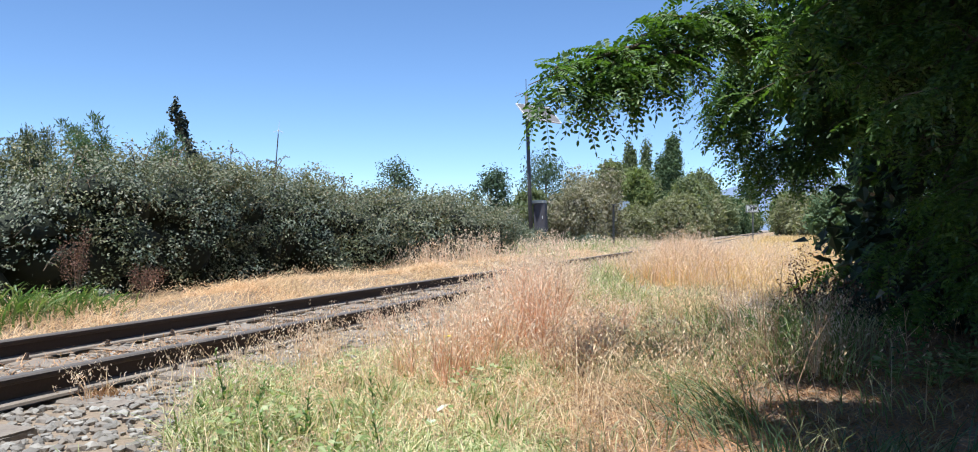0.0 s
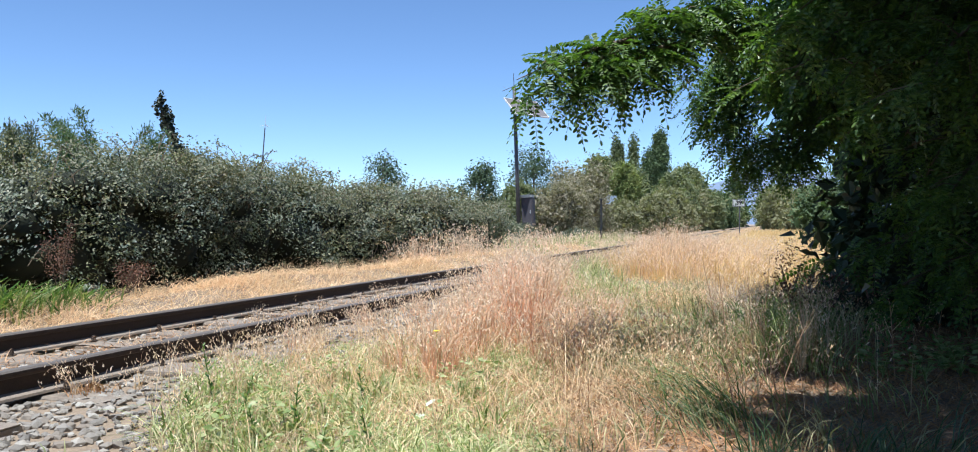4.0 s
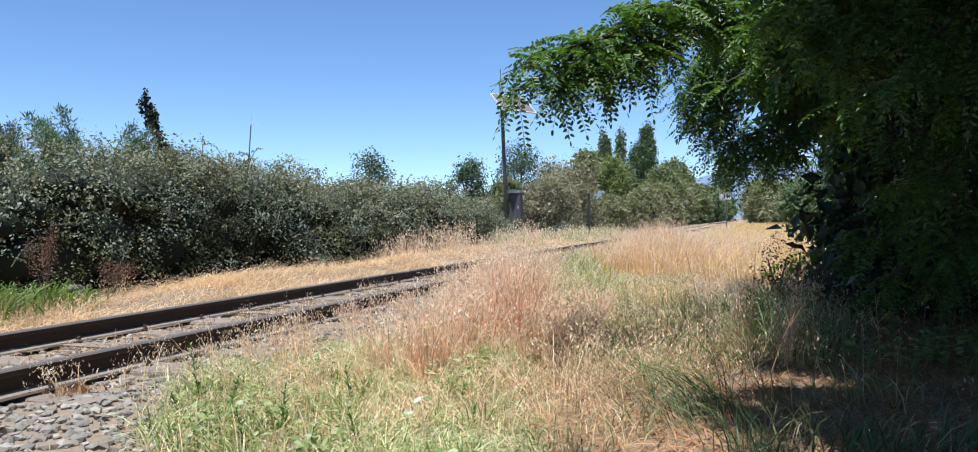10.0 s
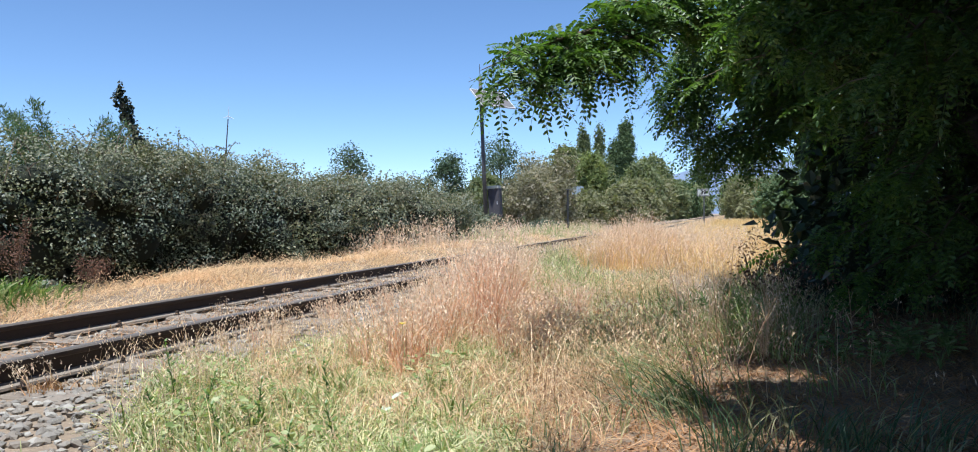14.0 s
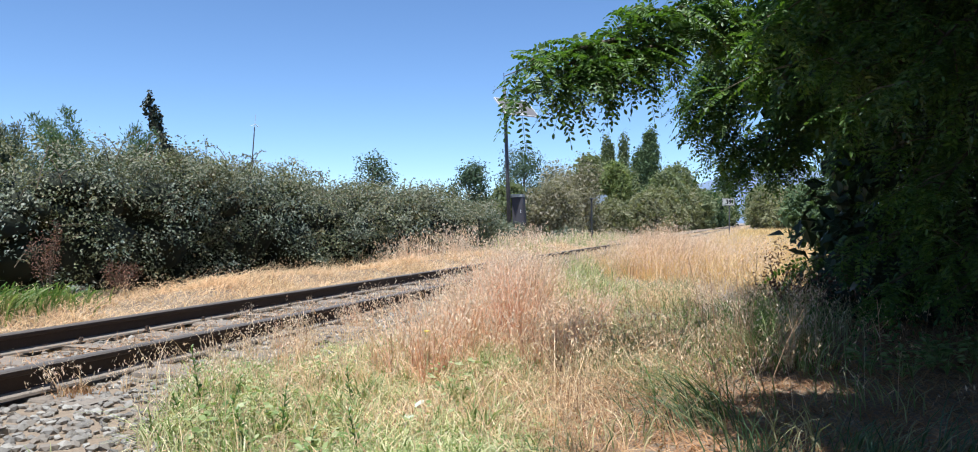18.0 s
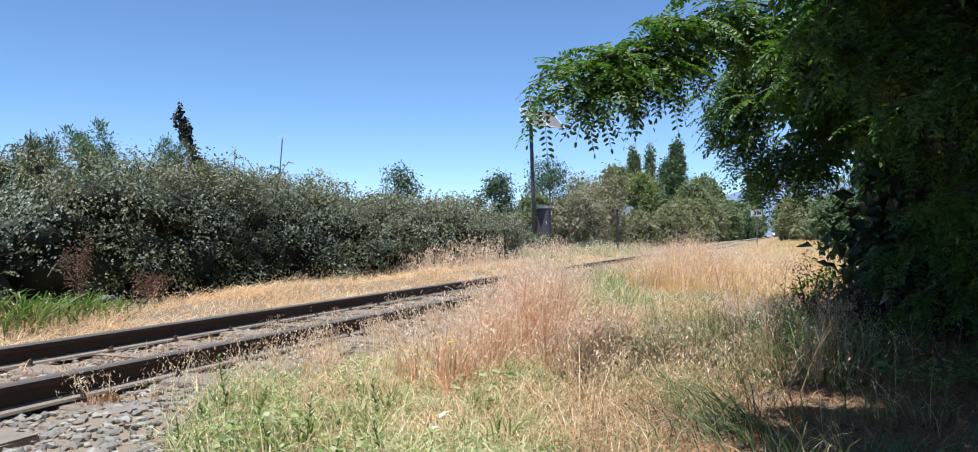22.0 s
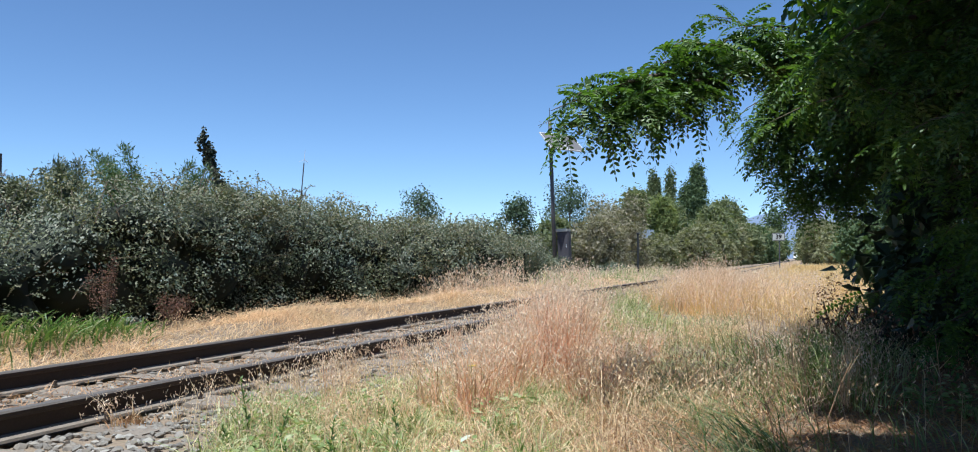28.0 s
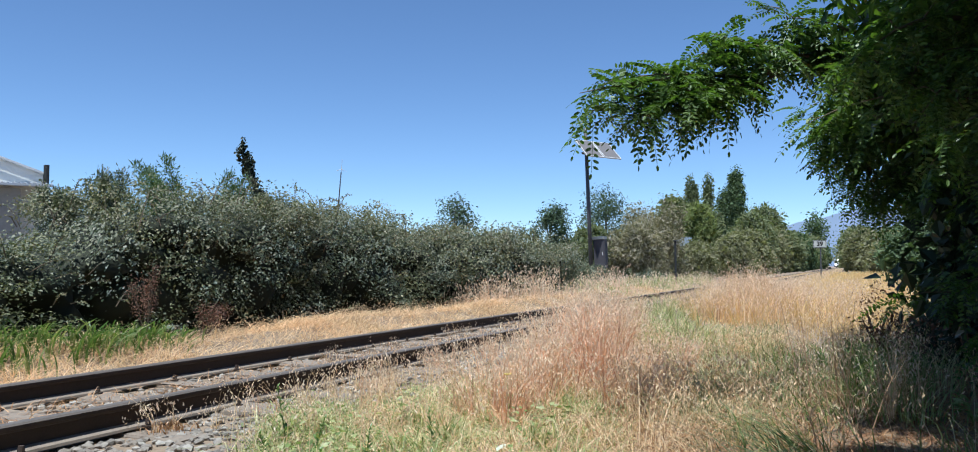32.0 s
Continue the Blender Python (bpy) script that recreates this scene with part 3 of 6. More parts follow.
# ---- bramble hedge beyond the track ----
def build_hedge():
    rng = np.random.default_rng(21)

    def lower(V, yc):
        V = np.array(V, float)
        V[:, 2] *= 1 - 0.27 * np.clip((5.95 - V[:, 1] - yc) / 0.5, 0, 1)
        return V
    y, i = -3.0, 0
    while y < 18.8:
        length = rng.uniform(1.9, 2.7)
        yc = y + length / 2
        h = 1.64 + 0.10 * math.sin(i * 1.7) + rng.uniform(-0.08, 0.08) + (0.04 if 6 < yc < 11 else 0)
        if yc > 17.5:
            h *= 0.9
        xf, depth = -6.25, 2.6
        x0 = xf - depth / 2
        z0 = float(ground_z(x0, yc)) - 0.03
        ob = thing("bramble_bush", (x0, yc, z0), "dense dusty grey-green bramble bush in the hedge by the track", "bush", "bramble hedge along the track")
        C, R = [], []
        rows = 4
        for level in range(rows):
            for j in range(5):
                r = rng.uniform(0.24, 0.44)
                ly = (j - 2 + 0.5 * (level % 2) + rng.uniform(-0.3, 0.3)) * length * 0.25
                cz = max(r * 0.5, (level + 0.55 + rng.uniform(-0.3, 0.3)) / rows * h)
                C.append((depth / 2 - r * 0.8 + rng.normal(0, 0.19) - 0.12 - 0.34 * (cz / h) ** 3, ly, min(cz, h - r * 0.8)))
                R.append((r, r * rng.uniform(1.0, 1.3), r * rng.uniform(0.7, 1.0)))
        for k in range(16):
            r = rng.uniform(0.2, 0.48)
            C.append((rng.uniform(-0.5, 0.4) * depth, rng.uniform(-0.6, 0.6) * length, h - r * 0.85 + rng.normal(0, 0.09)))
            R.append((r, r * 1.15, r * rng.uniform(0.7, 1.0)))
        for k in range(5):
            r = rng.uniform(0.3, 0.45)
            C.append((-depth / 2 + r, rng.uniform(-0.6, 0.6) * length, rng.uniform(0.1, 1) * (h - r)))
            R.append((r, r * 1.15, r * 0.9))
        near = yc < 14
        size = 0.034 if yc < 8 else 0.038 if near else 0.05
        n = 46000 if near else 24000
        V, F = blob_leaves(rng, C, R, n, size, shell=0.45, flat=0.42, up=0.35, keep=lambda P: (P[:, 2] > 0.02) & (rng.random(len(P)) < 0.30 + 1.1 * P[:, 2] / h) & ((P[:, 0] > -depth * 0.1) | (P[:, 2] > h - 0.5) | (rng.random(len(P)) < 0.3)), aspect=0.62, bunch=9, under=0.96)
        ns = 300
        ly, lz = rng.uniform(-0.6, 0.6, ns) * length, rng.uniform(0.0, 1.0, ns) ** 0.7 * h
        lump = smooth_noise((ly + yc) * 2.2, lz * 2.6, 40)
        lx = depth / 2 - 0.36 - 0.28 * (lz / h) ** 3 + 0.30 * lump - np.abs(rng.normal(0, 0.08, ns))
        P = np.column_stack([lx, ly, lz])
        tx, ty = rng.uniform(-0.45, 0.42, ns // 2) * depth, rng.uniform(-0.6, 0.6, ns // 2) * length
        T = np.column_stack([tx, ty, h * (1 - 0.27 * np.clip((5.95 - ty - yc) / 0.5, 0, 1)) - 0.22 + 0.14 * smooth_noise(tx * 2, (ty + yc) * 2.2, 41) + rng.normal(0, 0.05, ns // 2)])
        P = np.concatenate([P, T])
        N = rng.normal(0, 0.6, P.shape) + np.array((0.35, 0, 0.5))
        D = np.cross(N, rng.normal(0, 1, P.shape)) - np.array((0, 0, 0.3))
        L = size * rng.uniform(0.6, 1.4, len(P))
        A = leaf_quads(P[:ns], D[:ns], N[:ns], L[:ns], L[:ns] * 0.68)
        V, F = join([(V, F), A])
        V = lower(V, yc)
        # leaves above this height take the paler leaf material
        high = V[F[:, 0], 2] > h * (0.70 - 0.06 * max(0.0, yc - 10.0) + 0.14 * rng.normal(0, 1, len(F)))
        # hollows between the lumps of the face
        Q = V[F[:, 0]]
        full = ~high & ((smooth_noise((Q[:, 1] + yc) * 2.0, Q[:, 2] * 2.4, 42) > -0.28) | (Q[:, 2] > 0.82 * h) | (np.random.default_rng(50 + i).random(len(F)) < 0.25))
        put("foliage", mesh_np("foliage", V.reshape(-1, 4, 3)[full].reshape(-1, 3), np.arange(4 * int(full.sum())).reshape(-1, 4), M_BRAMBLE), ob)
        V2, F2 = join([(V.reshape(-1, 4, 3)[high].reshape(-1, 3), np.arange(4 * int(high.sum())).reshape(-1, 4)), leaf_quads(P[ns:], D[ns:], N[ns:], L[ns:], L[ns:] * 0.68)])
        put("top_foliage", mesh_np("top_foliage", V2, F2, M_BRAMBLE_TOP), ob, "paler leaves on top")
        # core lumps whose dark colour stands for shade between the leaves
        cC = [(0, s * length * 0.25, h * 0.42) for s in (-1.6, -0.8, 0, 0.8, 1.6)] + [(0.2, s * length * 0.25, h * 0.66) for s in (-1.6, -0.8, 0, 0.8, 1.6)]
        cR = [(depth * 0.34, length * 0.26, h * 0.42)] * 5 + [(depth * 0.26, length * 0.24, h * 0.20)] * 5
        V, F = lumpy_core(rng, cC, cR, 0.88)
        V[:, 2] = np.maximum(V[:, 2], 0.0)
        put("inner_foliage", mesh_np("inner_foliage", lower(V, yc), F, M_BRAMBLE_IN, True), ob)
        # arching canes with leaves, that break the outline
        canes, LP, LD = [], [], []
        for k in range(60 if near else 34):
            a = rng.uniform(0, 2 * math.pi)
            s0 = np.array((rng.uniform(-0.5, 0.5) * depth, rng.uniform(-0.6, 0.6) * length, h - 0.2))
            if k % 3 == 0:
                s0 = np.array((depth * 0.40, rng.uniform(-0.6, 0.6) * length, rng.uniform(0.35, 0.9) * h))
                a = rng.normal(0, 0.6)
            reach, rise = rng.uniform(0.15, 0.4), rng.uniform(0.12, 0.5 if h > 1.3 else 0.2) if k % 3 else rng.uniform(0.0, 0.2)
            d = np.array((math.cos(a), math.sin(a), 0))
            pts = [s0 + d * reach * s + np.array((0, 0, rise * (1.9 * s - 1.2 * s * s))) for s in np.linspace(0, 1, 5)]
            canes.append(tube(pts, [0.005, 0.0045, 0.004, 0.003, 0.002], 4))
            for s in rng.uniform(0.2, 1.0, 22):
                j = min(3, int(s * 4))
                LP.append(pts[j] + (pts[j + 1] - pts[j]) * (s * 4 - j))
                LD.append(rng.normal(0, 1, 3) + np.array((0, 0, 0.1)))
        V, F = join(canes)
        put("canes", mesh_np("canes", lower(V, yc), F, M_TWIG, True), ob)
        LP, LD = lower(LP, yc), np.array(LD)
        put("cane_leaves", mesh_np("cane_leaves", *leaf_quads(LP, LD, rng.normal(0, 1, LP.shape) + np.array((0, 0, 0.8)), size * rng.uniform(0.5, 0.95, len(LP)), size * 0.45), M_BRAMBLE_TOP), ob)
        y += length * 0.93
        i += 1


build_hedge()


def feathery_shrub(base, height, width, seed, mat=None, label="feathery young green shrub rising above the hedge", lean=1.0):
    rng = np.random.default_rng(seed)
    ob = thing("wispy_shrub", (*base, float(ground_z(*base)) - 0.04), label, "shrub", "wispy shrubs behind the hedge")
    stems, P, D = [], [], []
    for k in range(12):
        a, w = rng.uniform(0, 6.28), width * 0.5 * rng.uniform(0.2, 1.0)
        hh = height * rng.uniform(0.72, 1.0)
        arch = rng.uniform(0.05, 0.2) * lean
        pts = [np.array((math.cos(a) * w * s ** 1.5 + arch * s ** 4, math.sin(a) * w * s ** 1.5 + 0.3 * arch * s ** 4, hh * (s - 0.10 * s ** 6))) for s in np.linspace(0, 1, 7)]
        stems.append(tube(pts, [0.02, 0.016, 0.013, 0.010, 0.007, 0.005, 0.002], 5))
        for s in rng.uniform(0.5, 1.0, 900):
            j = min(5, int(s * 6))
            c = pts[j] + (pts[j + 1] - pts[j]) * (s * 6 - j)
            off = rng.normal(0, 1, 3) * 0.15 * (1.2 - s)
            P.append(c + off)
            D.append(off * 4 + np.array((0, 0, 0.35)) + rng.normal(0, 0.25, 3))
    put("stems", mesh_np("stems", *join(stems), M_TWIG, True), ob)
    P, D = np.array(P), np.array(D)
    L = rng.uniform(0.03, 0.065, len(P))
    put("foliage", mesh_np("foliage", *leaf_quads(P, D, rng.normal(0, 1, P.shape), L, L * 0.26), mat or M_PLUME), ob)
    return ob


for b, h, w, s in (((-7.9, 7.75), 2.55, 0.8, 31), ((-7.95, 8.7), 2.45, 0.6, 32)):
    feathery_shrub(b, h, w, s, lean=-2.2 if s == 31 else 1.5)
for b, h, w, s in (((-8.0, 6.9), 2.2, 0.7, 33), ((-8.2, 6.5), 1.95, 0.7, 34), ((-7.9, 9.6), 2.1, 0.6, 35)):
    feathery_shrub(b, h, w, s, M_BRAMBLE, "thin greyish twiggy shrub rising above the hedge")


def ivy_post(base, height, lean, seed):
    rng = np.random.default_rng(seed)
    ob = thing("ivy_clad_stump", (*base, float(ground_z(*base)) - 0.04), "dead leaning trunk thickly clad in dark ivy", "tree")
    top = np.array((*lean, height))
    pts = [top * s + np.array((0.05 * math.sin(5 * s), 0, 0)) for s in np.linspace(0, 0.97, 7)]
    put("trunk", mesh_np("trunk", *tube(pts, [0.09, 0.08, 0.07, 0.06, 0.05, 0.045, 0.03], 7), M_BARK, True), ob)
    C = [top * s + np.array((0.05 * math.sin(5 * s) + rng.normal(0, 0.04), rng.normal(0, 0.05), 0)) for s in np.linspace(0.35, 0.99, 15)]
    R = [(w, w, 0.16) for w in (0.13, 0.12, 0.13, 0.11, 0.095, 0.11, 0.09, 0.07, 0.095, 0.075, 0.06, 0.09, 0.10, 0.09, 0.04)]
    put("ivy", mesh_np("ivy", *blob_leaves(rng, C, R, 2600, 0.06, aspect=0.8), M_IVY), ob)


ivy_post((-8.95, 11.9), 3.08, (-1.08, -0.34), 41)


# ---- trees and shrubs beyond ----
tree("background_tree", (-17.9, 36.1), 4.25, 2.6, 0.09, M_DARKTREE, 51, "dark sparse-crowned tree behind the hedge", lumps=9, leaves=1900, size=0.14, crown_from=0.6)
tree("background_tree", (-10.75, 30.2), 3.1, 2.6, 0.09, M_DARKTREE, 52, "round dark green tree behind the hedge", lumps=12, leaves=9000, size=0.12, crown_from=0.25)
tree("background_tree", (-9.4, 30.9), 2.5, 2.2, 0.07, M_FAR, 53, "small leafy tree between hedge and pole", lumps=14, leaves=4000, size=0.10, crown_from=0.2, core=True)
tree("background_tree", (-12.2, 43.3), 4.6, 4.2, 0.12, M_DARKTREE, 54, "dark open-crowned tree behind the solar pole", lumps=13, leaves=9500, size=0.13, crown_from=0.3)
shrub("olive_shrub", (-7.65, 31.0), (2.5, 2.4, 2.85), M_OLIVE, 55, "rounded dusty olive-green shrub beside the track", 20000, 0.065, 24)
shrub("olive_shrub", (-8.3, 37.2), (3.3, 2.8, 4.4), M_OLIVE, 56, "tall rounded greyish olive shrub", 20000, 0.07, 24)
shrub("bramble_bush", (-8.9, 27.6), (1.6, 1.8, 1.5), M_BRAMBLE, 57, "low leafy bush at the foot of the solar pole", 6000, 0.05)
shrub("bramble_bush", (-7.55, 26.0), (0.9, 0.8, 0.95), M_BRAMBLE, 59, "low leafy bush in front of the grey cabinet", 3000, 0.045)
shrub("bramble_bush", (-6.75, 29.6), (1.3, 1.0, 0.8), M_BRAMBLE, 48, "low dark bush at the foot of the olive shrub", 4000, 0.05)
shrub("bramble_bush", (-7.4, 28.3), (0.9, 0.9, 0.75), M_FAR, 58, "small fresh green bush beside the solar pole", 1800, 0.06)
rng0 = np.random.default_rng(60)
for i, (x, y, h, w, mt) in enumerate(((-8.0, 47, 2.0, 2.6, M_DUSTY), (-6.9, 55, 2.5, 3.2, M_DUSTY), (-10.2, 62, 5.5, 2.8, M_FRESHTREE), (-7.6, 70, 3.4, 4.8, M_DUSTY), (-8.2, 79, 5.8, 5.0, M_FAR), (-7.8, 90, 4.6, 5.6, M_DUSTY),
                                      (-9.2, 100, 7.6, 6.4, M_FAR), (-7.6, 112, 5.0, 6.0, M_FAR), (-10.6, 126, 7.8, 6, M_FAR), (-7.6, 142, 5.6, 6, M_POPLAR), (-8.5, 160, 6.4, 7, M_FAR), (-7.5, 185, 6.4, 7, M_FAR), (-8.0, 215, 6.6, 8, M_POPLAR))):
    tree("background_tree", (x, y), h, w, 0.12, mt, 61 + i, "leafy green tree in the belt along the track", lumps=40, leaves=10000 if y < 75 else 6500, size=0.04 + 0.0020 * y, crown_from=0.06, group="tree belt along the track", core=True, twigs=False)
for i, (x, y, h, w) in enumerate(((-14.2, 70, 4.4, 4.0), (-13.5, 84, 6.2, 4.6), (-12.9, 66, 6.1, 2.2))):
    tree("background_tree", (x, y), h, w, 0.14, M_FAR, 81 + i, "taller green tree behind the tree belt", lumps=40, leaves=10000, size=0.34, crown_from=0.15, core=True)
for i, (x, y, h, w) in enumerate(((-13.7, 111, 13.2, 3.4), (-15.4, 111.5, 10.8, 1.9), (-17.0, 110, 12.7, 1.9), (-18.6, 109.6, 11.6, 0.9), (-19.3, 109.3, 12.3, 1.6))):
    tree("poplar_tree", (x, y), h, w, 0.2, M_PALEPOPLAR if i > 1 else M_POPLAR, 91 + i, "tall narrow columnar poplar tree", lumps=22, leaves=16000 if i == 0 else 5000, size=0.2, crown_from=0.1, shape="column", group="poplars", core=True, twigs=False)
tree("poplar_tree", (-8.2, 228), 14.0, 6.5, 0.3, M_POPLAR, 97, "dark distant poplar tree beside the line", lumps=16, leaves=3000, size=0.8, crown_from=0.05, shape="column", group="poplars", twigs=False)
for i, (x, y, h, w) in enumerate(((4.6, 62, 2.5, 5.0), (3.4, 78, 2.9, 5.0), (3.4, 96, 4.4, 6.5), (1.8, 120, 5.2, 6.5), (1.4, 150, 7.2, 7.5), (1.2, 190, 8.0, 8.5))):
    tree("background_tree", (x, y), h, w, 0.14, M_DUSTY if i < 4 else M_FAR, 101 + i, "dusty green tree on the open side of the track", lumps=40, leaves=6500, size=0.04 + 0.0020 * y, crown_from=0.05, group="trees on the open side", core=True, twigs=False)


def build_far_woods():
    rng = np.random.default_rng(111)
    C, R = [], []
    for k in range(520):
        a = rng.uniform(0, 2 * math.pi)
        d = rng.uniform(250, 520)
        x, y = d * math.sin(a), d * math.cos(a)
        if abs(x + 3.7) < 7:
            x += 20
        h = rng.uniform(3, 7)
        C.append((x, y, h * 0.5))
        R.append((rng.uniform(4, 9), rng.uniform(4, 9), h * 0.6))
    V, F = blob_leaves(rng, C, R, 28000, 1.8)
    tagged(put("far_woods", mesh_np("far_woods", V, F, M_FAR)), "belt of distant green woods round the plain", "woods", kind="stuff")


build_far_woods()


def build_mountains():
    # distance haze is put into the blue colour and a faint glow
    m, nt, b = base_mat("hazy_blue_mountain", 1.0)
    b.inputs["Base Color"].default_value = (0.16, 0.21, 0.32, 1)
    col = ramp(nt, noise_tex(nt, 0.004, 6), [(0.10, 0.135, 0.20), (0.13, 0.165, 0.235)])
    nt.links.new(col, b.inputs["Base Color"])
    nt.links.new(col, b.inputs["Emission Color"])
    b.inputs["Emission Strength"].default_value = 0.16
    ns, V, F = 240, [], []
    a = np.linspace(0, 2 * np.pi, ns, endpoint=False)
    prof = 190 + 60 * np.sin(a * 3 + 1) + 40 * np.sin(a * 7 + 2) + 22 * np.sin(a * 17) + 12 * np.sin(a * 41 + 1)
    ahead = np.exp(-((np.angle(np.exp(1j * (a - 0.02)))) / 0.16) ** 2)
    prof = prof * (0.45 + 0.55 * ahead) + 8 * np.sin(a * 90)
    for k, (d, s) in enumerate(((2500, 0.0), (2750, 0.45), (3000, 0.8), (3200, 1.0))):
        V += [(d * math.sin(t), d * math.cos(t), -2 + 0.72 * prof[j] * s + 10 * math.sin(j * 2.1 + k) * (0 < k < 3)) for j, t in enumerate(a)]
    for k in range(3):
        F += [(k * ns + j, k * ns + (j + 1) % ns, (k + 1) * ns + (j + 1) % ns, (k + 1) * ns + j) for j in range(ns)]
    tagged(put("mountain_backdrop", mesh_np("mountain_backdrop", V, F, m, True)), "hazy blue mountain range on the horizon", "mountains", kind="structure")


build_mountains()


# ---- solar pole, mast, sign, sheds, train ----
def cyl(r0, r1, depth, at=(0, 0, 0), m=None, seg=12):
    bm = bmesh.new()
    bmesh.ops.create_cone(bm, cap_ends=True, segments=seg, radius1=r0, radius2=r1, depth=depth)
    if m is not None:
        bmesh.ops.transform(bm, matrix=m, verts=bm.verts)
    bmesh.ops.translate(bm, vec=at, verts=bm.verts)
    return bm


def solar_pole():
    ob = thing("solar_pole", (-8.06, 26.83, -0.05), "dark steel pole with two tilted solar panels and a grey cabinet", "solar pole")
    ob.matrix_basis = pose(-8.06, 26.83, -0.05, 0, -2.0, 0)
    part("pole", cyl(0.075, 0.06, 5.6, (0, 0, 2.8)), M_POLE, ob, smooth=True)
    part("base_plate", box(0.34, 0.34, 0.03, (0, 0, 0.06), 0.004), M_POLE, ob)
    # two panels side by side, tilted up towards the lane
    side, fall = Vector((0.437, 0.506, -0.02)).normalized(), Vector((0.543, -0.488, -0.58)).normalized()
    nrm = side.cross(fall).normalized()
    rot = Matrix((side, nrm.cross(side), nrm)).transposed().to_4x4()
    inv = ob.matrix_basis.inverted()
    for k in (0, 1):
        mid = Vector((-8.0, 26.42, 4.77)) + side * (0.70 * k)
        p = put("solar_panel", bpy.data.meshes.new("solar_panel"), ob, "dusty grey solar panel with a white rim", inv @ Matrix.Translation(mid) @ rot)
        bm = box(0.62, 1.0, 0.02)
        bm.to_mesh(p.data)
        bm.free()
        p.data.materials.append(M_BACKSHEET)
        for sx, sy, at in ((0.03, 1.04, (-0.32, 0, 0)), (0.03, 1.04, (0.32, 0, 0)), (0.605, 0.03, (0, -0.507, 0)), (0.605, 0.03, (0, 0.507, 0))):
            part("rim", box(sx, sy, 0.045, at, 0.004), M_ALU, p)
    part("bracket", box(0.5, 0.25, 0.06, (0.15, -0.12, 4.72), 0.005), M_POLE, ob)
    part("antenna_rod", cyl(0.012, 0.012, 0.5, (0, 0, 5.8)), M_POLE, ob)
    part("antenna_boom", cyl(0.01, 0.01, 0.5, (-0.18, 0, 5.55), pose(0, 0, 0, 0, 70, 10)), M_POLE, ob)
    for k in range(4):
        part("antenna_element", cyl(0.006, 0.006, 0.22 + 0.03 * k, (-0.36 + 0.12 * k, 0, 5.61 - 0.042 * k), pose(0, 0, 0, 90, 0, 10)), M_ALU, ob)
    cab = part("cabinet", box(0.40, 0.34, 1.0, (0.26, 0.35, 1.25), 0.012), M_CABINET, ob, "grey steel equipment cabinet")
    part("cabinet_roof", box(0.56, 0.44, 0.1, (0.16, 0.35, 1.80), 0.02), M_BOARD, cab, "pale cabinet cap")
    part("cabinet_door", box(0.34, 0.015, 0.9, (0.26, 0.172, 1.25), 0.004), M_CABINET, cab)
    part("door_handle", box(0.02, 0.03, 0.12, (0.38, 0.155, 1.25), 0.004), M_ALU, cab)
    for dx in (-0.14, 0.14):
        part("cabinet_leg", box(0.05, 0.05, 0.78, (0.26 + dx, 0.35, 0.37), 0.004), M_POLE, cab)


solar_pole()


def antenna_mast():
    ob = thing("antenna_mast", (-26.95, 38.7, -0.1), "thin grey whip antenna mast with guy stays", "antenna mast")
    ob.matrix_basis = pose(-26.95, 38.7, -0.1, 0, 5.2, 0)
    part("mast", cyl(0.045, 0.03, 6.3, (0, 0, 3.15), seg=8), M_POLE, ob)
    part("whip", cyl(0.014, 0.008, 0.75, (0, 0, 6.65), seg=6), M_ALU, ob)
    part("crossarm", box(0.3, 0.03, 0.03, (0, 0, 4.6)), M_POLE, ob)
    for k in range(4):
        a = k * math.pi / 2
        part("radial", cyl(0.008, 0.006, 0.42, (math.cos(a) * 0.16, math.sin(a) * 0.16, 6.42), pose(0, 0, 0, 0, 0, math.degrees(a)) @ pose(0, 0, 0, 0, 110, 0), 5), M_ALU, ob)


antenna_mast()


def km_sign():
    ob = thing("kilometre_sign", (-1.38, 44.7, -0.05), "white kilometre board with black digits on a thin post", "railway sign")
    part("post", box(0.06, 0.06, 2.0, (0.03, 0.05, 1.0), 0.006), M_POLE, ob)
    bd = part("board", box(0.64, 0.02, 0.40, (0, 0, 1.95), 0.004), M_BOARD, ob, "white rectangular board")
    for sx, sz, at in ((0.60, 0.025, (0, -0.012, 2.12)), (0.60, 0.025, (0, -0.012, 1.78)), (0.025, 0.31, (-0.29, -0.012, 1.95)), (0.025, 0.31, (0.29, -0.012, 1.95))):
        part("border", box(sx, 0.006, sz, at), M_BLACK, bd)
    cu = bpy.data.curves.new("number", "FONT")
    cu.body, cu.size, cu.extrude, cu.offset = "39", 0.30, 0.003, 0.012
    cu.align_x, cu.align_y = "CENTER", "CENTER"
    cu.materials.append(M_BLACK)
    put("number", cu, bd, "black digits 39", pose(0, -0.014, 1.95, 90, 0, 0))


km_sign()


